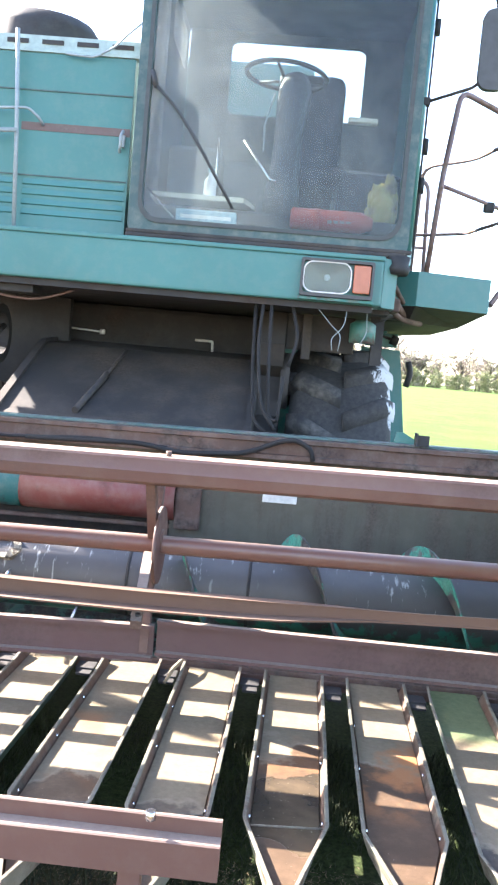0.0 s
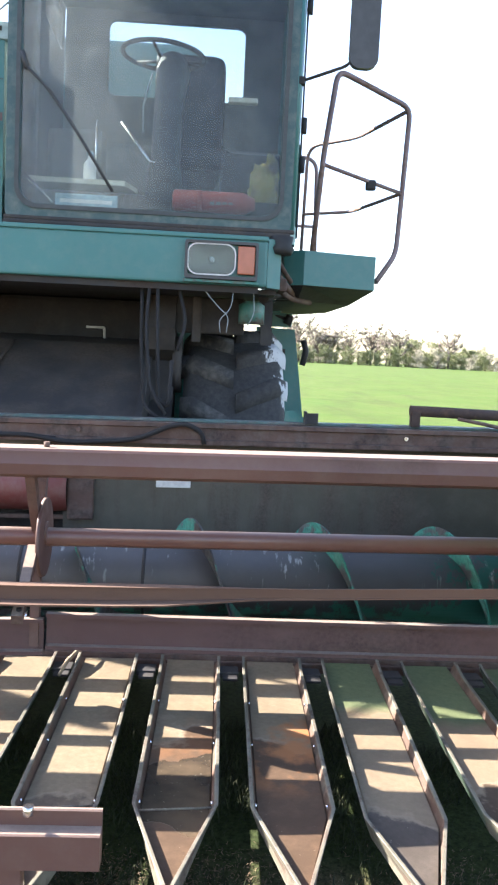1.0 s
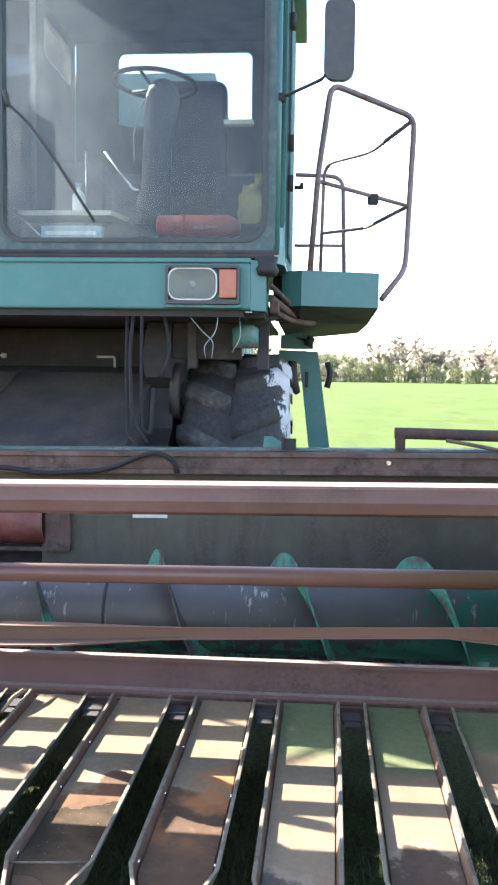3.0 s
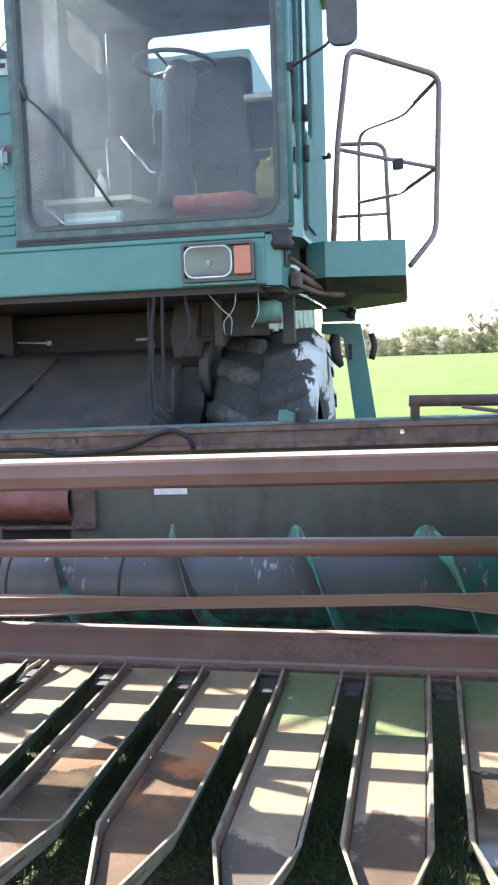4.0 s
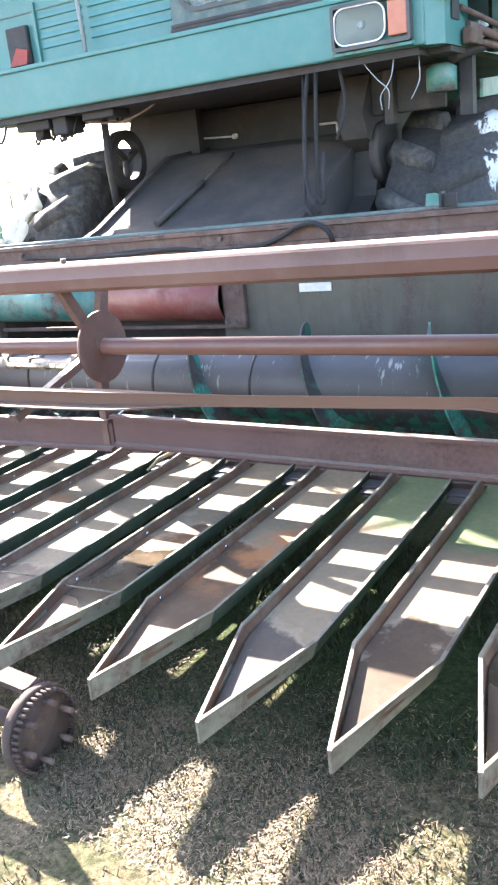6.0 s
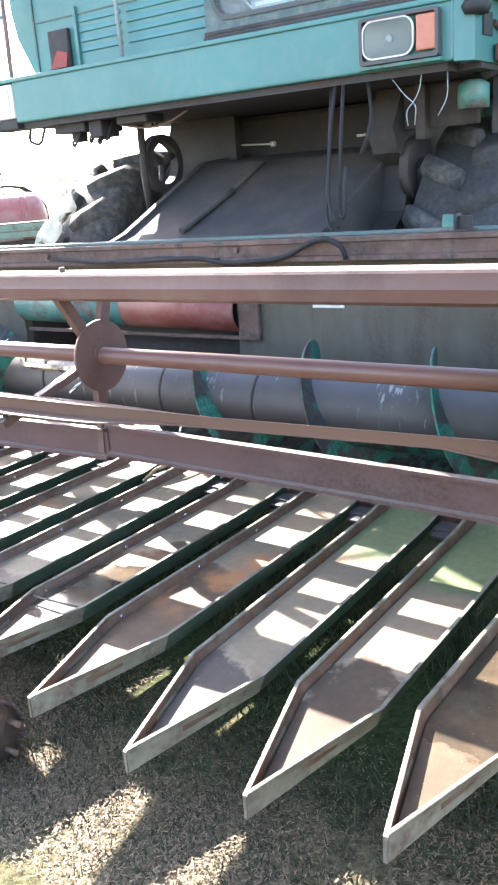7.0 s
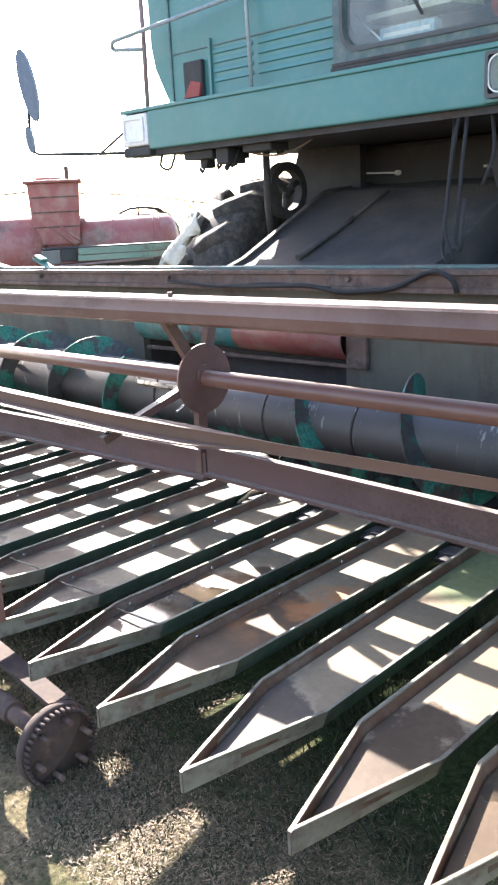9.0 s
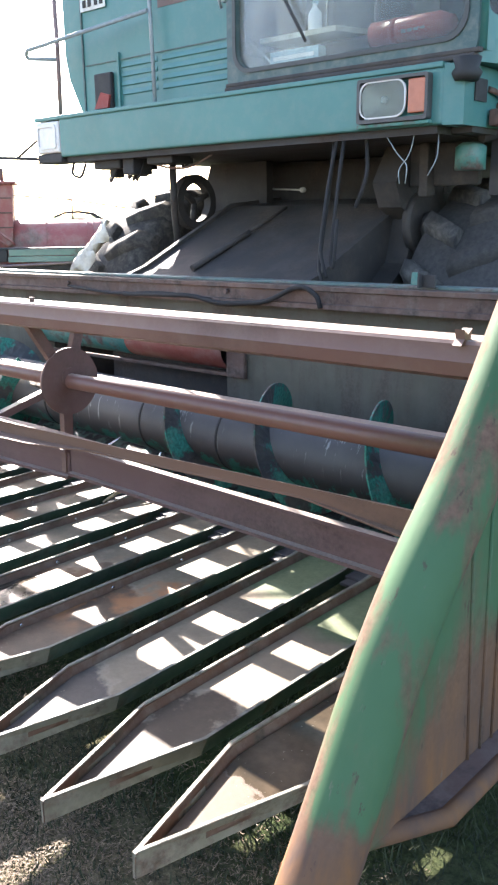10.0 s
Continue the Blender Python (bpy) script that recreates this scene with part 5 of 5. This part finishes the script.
def tyre(cx, cy, cz, R, half, white):
    """Tractor tyre with bars across the tread."""
    tp = part("wheel", add_disc(B(), (cx, cy, cz), (1, 0, 0), R * 0.52, half * 1.2, 32), rim_white, combine, "pale wheel rim")
    bm = B()
    prof = [(-half * 0.8, 0.55), (-half, 0.68), (-half, 0.86), (-half * 0.86, 0.945), (-half * 0.4, 0.965), (0, 0.97), (half * 0.4, 0.965), (half * 0.86, 0.945), (half, 0.86), (half, 0.68), (half * 0.8, 0.55)]
    n = 56
    rows = [[bm.verts.new((cx + p, cy + R * q * math.sin(2 * math.pi * k / n), cz + R * q * math.cos(2 * math.pi * k / n))) for p, q in prof] for k in range(n)]
    for k in range(n):
        for i in range(len(prof) - 1):
            bm.faces.new((rows[k][i], rows[k][i + 1], rows[(k + 1) % n][i + 1], rows[(k + 1) % n][i])).smooth = True
    bmesh.ops.recalc_face_normals(bm, faces=bm.faces[:])
    part("tyre", bm, side_paint if white else tyre_rubber, tp, "dusty black tyre")
    for k in range(17):
        for s in (-1, 1):
            a0 = 2 * math.pi * (k + (0.25 if s > 0 else -0.25)) / 17
            bm = B()
            cols = []
            for j in range(5):
                f = j / 4
                x = cx + s * half * (0.03 + 1.02 * f)
                a = a0 + 0.20 * f
                base = 0.955 - (0.10 * max(0, f - 0.75) * 4)
                top = base + 0.07
                w = 0.078
                cols.append([bm.verts.new((x, cy + R * q * math.sin(a + da), cz + R * q * math.cos(a + da))) for q, da in ((base, -w), (top, -w * 0.62), (top, w * 0.62), (base, w))])
            for c0, c1 in zip(cols, cols[1:]):
                for i in range(3):
                    bm.faces.new((c0[i], c0[i + 1], c1[i + 1], c1[i])).smooth = True
            bm.faces.new(cols[0][::-1])
            bm.faces.new(cols[-1])
            bmesh.ops.recalc_face_normals(bm, faces=bm.faces[:])
            part("lug", bm, (lug_paint if k % 2 else side_paint) if white and s > 0 else tyre_rubber, tp)


tyre(0.37, 5.40, 0.80, 0.83, 0.285, True)
tyre(-2.22, 5.40, 0.80, 0.83, 0.285, False)
leg = part("ladder_side", add_prism(B(), [(0.56, 1.70), (0.83, 1.69), (0.845, 1.60), (0.95, 0.85), (0.80, 0.85), (0.71, 1.60), (0.56, 1.63)], "y", 6.17, 6.25), teal, combine, "teal bent ladder side plate")
part("ladder_slot", box(0.745, 0.77, 6.158, 6.168, 1.44, 1.55), grime, leg)
part("step_box", add_box(box(0.575, 0.80, 6.10, 6.165, 1.705, 1.80, 0.006), 0.60, 0.72, 6.08, 6.16, 1.80, 1.87, 0.006), teal, leg, "teal bracket box")
part("valve_body", tube([(0.66, 6.12, 1.62), (0.645, 6.11, 1.52), (0.67, 6.11, 1.45), (0.70, 6.12, 1.40)], [0.03, 0.05, 0.04, 0.02], 10), grime, leg, "dark oily valve")
part("hose", tube([(0.90, 6.2, 1.62), (0.925, 6.2, 1.54), (0.90, 6.2, 1.44)], 0.022, 8, 0.03), grime, leg, "dark hose loop")
part("post", box(0.50, 0.56, 4.80, 4.86, 1.55, 1.83), grime, combine)
part("tap", add_tube(tube([(0.62, 6.12, 1.80), (0.76, 6.10, 1.76)], 0.012, 8), [(0.75, 6.10, 1.765), (0.80, 6.10, 1.745)], 0.035, 12), grime, combine)
part("pump", tube([(0.44, 4.72, 1.66), (0.44, 4.72, 1.76), (0.44, 4.72, 1.78)], [0.07, 0.07, 0.04], 16), teal_old, combine, "greenish pump body")
for k, pts in enumerate(([(-0.09, 4.42, 1.83), (-0.10, 4.36, 1.60), (-0.06, 4.25, 1.30), (0.02, 4.2, 1.19)], [(-0.05, 4.42, 1.83), (-0.04, 4.35, 1.55), (-0.02, 4.28, 1.25), (0.03, 4.24, 1.22), (0.04, 4.25, 1.45)], [(-0.13, 4.45, 1.82), (-0.12, 4.38, 1.5), (-0.09, 4.28, 1.22), (-0.02, 4.22, 1.17)], [(0.05, 4.45, 1.83), (0.10, 4.40, 1.64), (0.06, 4.36, 1.5)])):
    part("hose", tube(pts, 0.009, 8, 0.12), hose_rubber, combine, "hanging hydraulic hose")
for pts in ([(0.17, 4.42, 1.82), (0.26, 4.40, 1.72), (0.31, 4.40, 1.68), (0.30, 4.40, 1.60)], [(0.33, 4.42, 1.82), (0.32, 4.40, 1.72), (0.26, 4.40, 1.66), (0.27, 4.4, 1.60)], [(0.43, 4.45, 1.82), (0.44, 4.43, 1.70), (0.40, 4.42, 1.63)]):
    part("wire", tube(pts, 0.0026, 5, 0.05), pale_rail, combine, "pale loose wire")
part("rod", tube([(-1.44, 5.44, 1.635), (-1.14, 5.44, 1.62)], 0.006, 6), rim_white, combine)
part("rod_knob", add_disc(B(), (-1.13, 5.44, 1.62), (1, 0, 0), 0.016, 0.03, 8), rim_white, combine)
part("hook", tube([(-0.54, 5.44, 1.62), (-0.43, 5.44, 1.62), (-0.425, 5.44, 1.50)], 0.008, 6, 0.01), rim_white, combine)
for x, w, d in ((-2.0, 0.25, 0.05), (-1.72, 0.10, 0.09), (-1.5, 0.22, 0.04)):
    part("bracket", box(x, x + w, 4.45, 4.6, 1.80 - d, 1.805, 0.01), grime, combine)
part("strut", tube([(-1.55, 4.7, 1.80), (-1.60, 4.75, 1.50), (-1.62, 4.8, 1.2)], 0.022, 8), grime, combine)
rv = random.Random(21)
for k in range(9):
    x, y, z = rv.uniform(-2.1, -1.35), rv.uniform(4.5, 4.8), 1.80
    d, w = rv.uniform(0.03, 0.10), rv.uniform(0.03, 0.08)
    part("valve", add_tube(box(x, x + w, y, y + w, z - d, z + 0.004, 0.006), [(x, y, z - d), (x + w * 0.5, y - 0.02, z - d - 0.03), (x + w * 1.6, y, z - 0.01)], 0.008, 6, 0.02), grime, combine)
part("pulley", add_frame(B(), [(4.95 + 0.17 * math.cos(a), 1.55 + 0.17 * math.sin(a)) for a in (2 * math.pi * k / 28 for k in range(28))], [(4.95 + 0.12 * math.cos(a), 1.55 + 0.12 * math.sin(a)) for a in (2 * math.pi * k / 28 for k in range(28))], "x", -1.66, -1.60), grime, combine, "dark belt pulley")
for k in range(3):
    a = k * 2.1 + 0.4
    part("pulley_spoke", tube([(-1.63, 4.95, 1.55), (-1.63, 4.95 + 0.13 * math.cos(a), 1.55 + 0.13 * math.sin(a))], 0.02, 6), grime, combine)
part("drop_wire", tube([(-2.2, 4.45, 1.80), (-2.22, 4.44, 1.73), (-2.12, 4.44, 1.70), (-2.08, 4.45, 1.79)], 0.008, 6, 0.04), black, combine)

# rag on the left tyre
bm = B()
rw = []
for i in range(13):
    f = i / 12
    p = Vector((-1.98 - 0.27 * f, 4.50 - 0.04 * f, 1.42 - 0.31 * f))
    w = 0.05 + 0.035 * math.sin(f * 7) ** 2 + 0.04 * f
    rw.append([bm.verts.new(p + Vector((w * (j / 6 - 0.5) * 1.4, 0.03 * math.sin(j * 1.9 + i), 0.03 * math.cos(j * 1.3 + i * 0.7)))) for j in range(7)])
for r0, r1 in zip(rw, rw[1:]):
    for j in range(6):
        bm.faces.new((r0[j], r0[j + 1], r1[j + 1], r1[j])).smooth = True
cl = single("rag", bm, rag, "dirty white rag hanging over the wheel", "rag")
sm = cl.modifiers.new("thick", "SOLIDIFY")
sm.thickness = 0.008

# ---- tank trailer behind ----
TC = Vector((-5.303, 6.009, 0.0))
AX = Vector((0.574, 0.819, 0)).normalized()
AW = Vector((-AX.y, AX.x, 0))
tank = thing("tank_trailer", TC, "faded red tank trailer with a square hatch box", "tank trailer")


def tp(u, v, z):
    """A point of the trailer: along, across, up."""
    return TC + AX * u + AW * v + Vector((0, 0, z))


def barrel(u0, u1, v, z, r):
    prof = [(0.0, 0.05), (0.012, 0.55), (0.05, 0.85), (0.10, 0.97), (0.16, 1.0)]
    st = [(u0 + a, q) for a, q in prof] + [(u1 - a, q) for a, q in prof[::-1]]
    return tube([tp(u, v, z) for u, q in st], [r * q for u, q in st], 36)


b1 = part("barrel", barrel(-2.7, -0.40, 0.0, 1.14, 0.36), tank_red, tank, "faded red barrel with rounded end")
for u in (-0.86, -0.52, -1.9):
    part("hoop", tube([tp(u, 0, 1.14), tp(u + 0.012, 0, 1.14)], 0.364, 36), tank_red, b1)
b2 = part("barrel", barrel(-0.15, 0.93, 0.05, 1.12, 0.325), tank_red, tank, "faded red barrel")
for u in (0.25, 0.66, 0.72):
    part("hoop", tube([tp(u, 0.05, 1.12), tp(u + 0.014, 0.05, 1.12)], 0.330, 36), tank_red, b2)
part("tank_saddle", add_prism(B(), [(-0.40, 0.55), (-0.05, 0.55), (-0.05, 1.25), (-0.40, 1.3)], "y", -0.2, 0.2), tank_red, tank).matrix_basis = Matrix.Translation(TC) @ Matrix.Rotation(math.atan2(AX.y, AX.x), 4, "Z")
turn = Matrix.Translation(TC) @ Matrix.Rotation(math.atan2(AX.y, AX.x), 4, "Z")
bm = add_prism(B(), [(-0.505, 1.20), (-0.075, 1.20), (-0.035, 1.775), (-0.53, 1.775)], "y", -0.26, 0.2)
bm.transform(turn)
hatch = part("hatch_box", bm, tank_red, tank, "rusty red hatch box with lid")
bm = add_box(B(), -0.565, -0.008, -0.31, 0.25, 1.777, 1.805, 0.008)
add_box(bm, -0.45, -0.2, -0.2, 0.1, 1.805, 1.835, 0.01)
bm.transform(turn)
part("lid", bm, tank_red, hatch)
part("vent_pipe", tube([tp(-0.145, -0.1, 1.80), tp(-0.145, -0.1, 1.93)], 0.022, 10), rusty, hatch)
for z in (1.36, 1.50, 1.64):
    bm = box(-0.50, -0.06, -0.268, -0.262, z, z + 0.012)
    bm.transform(turn)
    part("seam", bm, rusty, hatch)
part("hand_wire", tube([tp(-2.7, -0.1, 1.80), tp(-0.91, -0.1, 1.685), tp(-0.55, -0.1, 1.708)], 0.008, 6), rusty, tank)
part("hand_wire", tube([tp(-0.03, -0.1, 1.672), tp(0.53, -0.1, 1.63), tp(1.3, -0.1, 1.508)], 0.007, 6), rusty, tank)
for u, z0, z1 in ((0.528, 1.43, 1.63), (1.09, 1.30, 1.54)):
    part("wire_post", tube([tp(u, -0.1, z0), tp(u, -0.1, z1)], 0.007, 6), rusty, tank)
arc = [(0.34, 1.47), (0.45, 1.512), (0.60, 1.522), (0.75, 1.50), (0.87, 1.42), (0.945, 1.30), (0.965, 1.10)]
bm = add_prism(B(), arc + [(u - 0.02 * (u > 0.6), z - 0.022) for u, z in arc[::-1]], "y", 0.10, 0.40)
bm.transform(turn)
part("fender", bm, black, tank, "black arched guard")
part("chassis", tube([tp(-2.7, 0, 0.62), tp(1.2, 0, 0.62)], 0.09, 6), grime, tank)
part("barrel_stay", add_tube(tube([tp(-0.33, -0.30, 1.36), tp(-0.12, -0.34, 1.18)], 0.010, 6), [tp(-0.26, -0.30, 1.38), tp(-0.05, -0.34, 1.2)], 0.010, 6), tank_red, tank)
for u in (-1.8, 0.7):
    for v in (-0.45, 0.5):
        part("trailer_wheel", tube([tp(u, v - 0.09, 0.36), tp(u, v + 0.09, 0.36)], 0.36, 24), tyre_rubber, tank)
crate = thing("plank_platform", tp(0.3, -0.62, 0), "faded green board platform on dark legs", "platform")
for k, (z0, z1) in enumerate(((1.045, 1.10), (1.106, 1.165))):
    bm = box(-0.11 + 0.01 * k, 0.87, -0.66, -0.63, z0, z1, 0.004)
    bm.transform(turn)
    part("board", bm, box_green, crate, "faded green board")
bm = box(-0.44, -0.27, -0.66, -0.50, 1.03, 1.16, 0.008)
bm.transform(turn)
part("end_box", bm, lining, crate, "pale end box")
bm = add_box(add_box(box(-0.44, 0.87, -0.655, -0.40, 1.167, 1.178, 0.003), -0.26, -0.12, -0.65, -0.45, 1.05, 1.165, 0.01), -0.30, 0.80, -0.62, -0.45, 0.95, 1.02, 0.01)
for u in (-0.25, 0.70):
    add_box(bm, u, u + 0.07, -0.62, -0.55, 0.0, 0.96)
bm.transform(turn)
part("frame", bm, grime, crate)
part("rail_pipe", tube([tp(-0.32, -0.68, 1.01), tp(0.60, -0.68, 1.035)], 0.013, 8), rail_steel, crate)

# ---- tree line and far farm ----


def leaf_material(name, a, b_):
    m, nt, b = nodes_of(name)
    g = nt.nodes.new("ShaderNodeNewGeometry")
    link(nt, mixed(nt, ramp(nt, g.outputs["Random Per Island"], [(0.0, 0.0), (1.0, 1.0)]), a, b_), b.inputs["Base Color"])
    b.inputs["Roughness"].default_value = 0.9
    return m


spring = leaf_material("spring_leaves", (0.125, 0.150, 0.066), (0.265, 0.280, 0.135))
blossom = leaf_material("pale_blossom", (0.27, 0.26, 0.18), (0.48, 0.44, 0.35))
bark = plain("grey_bark", (0.185, 0.150, 0.132), 0.9)


def tree_mesh(seed, h, bare):
    """Tapered trunk with limbs and a ragged crown of small leaf clumps."""
    r = random.Random(seed)
    wood, leaf = B(), B()
    tips = []
    add_tube(wood, [(0, 0, 0), (r.uniform(-.2, .2), 0, h * 0.4), (r.uniform(-.4, .4), 0, h * 0.8)], [h * 0.028, h * 0.020, h * 0.008], 5)
    fat = 1.9 if bare else 1.0
    for k in range(26 if bare else 9):
        z = h * r.uniform(0.25, 0.75)
        a, l = r.uniform(0, 6.28), h * r.uniform(0.18, 0.36) * (1.25 if bare else 1.0)
        p, q = Vector((0, 0, z)), Vector((math.cos(a) * l * 0.8, math.sin(a) * l * 0.8, z + l * r.uniform(0.5, 1.0)))
        add_tube(wood, [p, (p + q) / 2 + Vector((0, 0, -0.1 * l)), q], [h * 0.010 * fat, h * 0.007 * fat, h * 0.004 * fat], 4)
        tips += [q, (p + q) / 2]
        for j in range(9 if bare else 2):
            t = q + Vector((r.uniform(-1, 1), r.uniform(-1, 1), r.uniform(0.1, 1.2))) * h * 0.10
            add_tube(wood, [q, t], [h * 0.0045 * fat, h * 0.003 * fat], 3)
            tips.append(t)
    if not bare:
        for z in range(16):
            tips.append(Vector((r.uniform(-.28, .28) * h, r.uniform(-.28, .28) * h, h * r.uniform(0.03, 0.5))))
    for t in tips:
        for j in range(4 if bare else 42):
            c = t + Vector((r.gauss(0, 1), r.gauss(0, 1), r.gauss(0, 0.8))) * h * (0.05 if bare else 0.06)
            s = h * r.uniform(0.012, 0.03) * (0.4 if bare else 0.9)
            n1, n2 = Vector((r.uniform(-1, 1), r.uniform(-1, 1), r.uniform(-1, 1))).normalized() * s, Vector((r.uniform(-1, 1), r.uniform(-1, 1), r.uniform(-1, 1))).normalized() * s
            leaf.faces.new([leaf.verts.new(c + v) for v in (n1, n2, -n1, -n2)])
    return wood, leaf


kinds = []
for seed, h, bare, mt in ((1, 9.0, False, spring), (2, 7.0, False, spring), (3, 10.5, True, spring), (4, 5.5, False, blossom), (5, 4.5, False, spring), (6, 11.0, True, spring)):
    w, l = tree_mesh(seed, h, bare)
    kinds.append((mesh_of("trunk", w, bark), mesh_of("crown", l, mt), bare))
rnd = random.Random(11)
spots = [(-60 + 2.3 * k + rnd.uniform(-1.5, 1.5), 250 + rnd.uniform(-8, 14)) for k in range(100)] + [(-60 + 1.6 * k + rnd.uniform(-1, 1), 262 + rnd.uniform(-6, 6)) for k in range(90)] + [(-260 + 26 * k + rnd.uniform(-8, 8), 240) for k in range(7)] + [(-62 + 1.9 * k + rnd.uniform(-1.2, 1.2), 244 + rnd.uniform(-3, 3)) for k in range(105)]
for x, y in spots:
    q = rnd.random()
    k = 4 if q < 0.42 else 3 if q < 0.60 else 1 if q < 0.72 else 0 if q < 0.80 else 2 if q < 0.9 else 5
    if y < 247.5:
        k = 4 if q < 0.85 else 3
    elif 25 < x < 54:
        if 0.30 < q < 0.62:
            continue
        k = 2 if q < 0.17 else 5 if q < 0.31 else 3 if q < 0.76 and 29 < x < 41 else 1 if q > 0.9 and 41 < x < 48 else 4
    elif 54 <= x < 90 and q < 0.62:
        k = 3 if q < 0.08 else 1 if q < 0.25 else 4
    elif -40 < x < 34 and q < 0.5:
        k = 0 if q < 0.25 else 1
    tr = thing("tree", (x, y, 0.3), "bare branching tree in a distant spring hedge" if kinds[k][2] else ("pale blossoming bush in a distant hedge" if k == 3 else "young green tree in a distant hedge"), "tree", "distant tree line")
    s = rnd.uniform(0.55, 0.95) * (1.3 if k in (3, 4) else 1.4 if 25 < x < 54 else 1.1)
    tr.scale = (s * rnd.uniform(0.9, 1.3), s, s)
    tr.rotation_euler.z = rnd.uniform(0, 6.28)
    for nm, me in (("trunk", kinds[k][0]), ("crown", kinds[k][1])):
        o = new(nm, me)
        o.parent = tr
house = thing("farm_building", (91, 243, 0.3), "small far white farm building with grey roof", "building")
part("wall", box(86, 92, 241, 247, 0.3, 2.6), bottle_white, house)
part("roof", add_prism(B(), [(240.5, 2.6), (247.5, 2.6), (244, 3.6)], "x", 85.8, 92.2), grime, house)
part("annex", box(93, 103, 241, 247, 0.3, 2.4), grime, house)

# ---- grass, straw and twigs on the ground ----


def scatter(n, seed, kind):
    """Many single blades or flakes round the header, as plain triangles."""
    r = random.Random(seed)
    verts, faces = [], []
    while len(faces) < n:
        x, y = r.uniform(-2.2, 2.6), r.uniform(0.7, 3.3)
        dens = noise.noise((x * 2.3, y * 2.3, seed)) + 0.35 * noise.noise((x * 9, y * 9, seed))
        if (kind == "grass" and dens < r.uniform(-0.3, 0.45)) or (kind == "straw" and (dens > r.uniform(-0.3, 0.5) or y > r.uniform(1.9, 2.5))):
            continue
        a = r.uniform(0, 6.28)
        z = 0.045 + 0.012 * noise.noise((x * 1.7, y * 1.7, 0))
        k = len(verts)
        if kind == "grass":
            h, w = r.uniform(0.008, 0.035) * (1 if y < 2.1 else 1.9), r.uniform(0.0015, 0.003)
            lean = r.uniform(0.2, 1.0) * h
            b2 = r.uniform(0, 6.28)
            verts += [(x - w * math.cos(a), y - w * math.sin(a), z - 0.003), (x + w * math.cos(a), y + w * math.sin(a), z - 0.003), (x + lean * math.cos(b2), y + lean * math.sin(b2), z + h)]
        else:
            l, w = r.uniform(0.002, 0.010), r.uniform(0.0008, 0.0022)
            c, s = math.cos(a), math.sin(a)
            t = r.uniform(0.002, 0.010)
            verts += [(x - l * c - w * s, y - l * s + w * c, z + t), (x - l * c + w * s, y - l * s - w * c, z + t), (x + l * c, y + l * s, z + r.uniform(0.002, 0.014))]
        faces.append((k, k + 1, k + 2))
    me = bpy.data.meshes.new(kind)
    me.from_pydata(verts, [], faces)
    return me


straw_flakes = leaf_material("dry_straw", (0.058, 0.041, 0.024), (0.235, 0.168, 0.100))
for nd in straw_flakes.node_tree.nodes:
    if nd.type == "BSDF_PRINCIPLED":
        nd.inputs["Roughness"].default_value = 0.7
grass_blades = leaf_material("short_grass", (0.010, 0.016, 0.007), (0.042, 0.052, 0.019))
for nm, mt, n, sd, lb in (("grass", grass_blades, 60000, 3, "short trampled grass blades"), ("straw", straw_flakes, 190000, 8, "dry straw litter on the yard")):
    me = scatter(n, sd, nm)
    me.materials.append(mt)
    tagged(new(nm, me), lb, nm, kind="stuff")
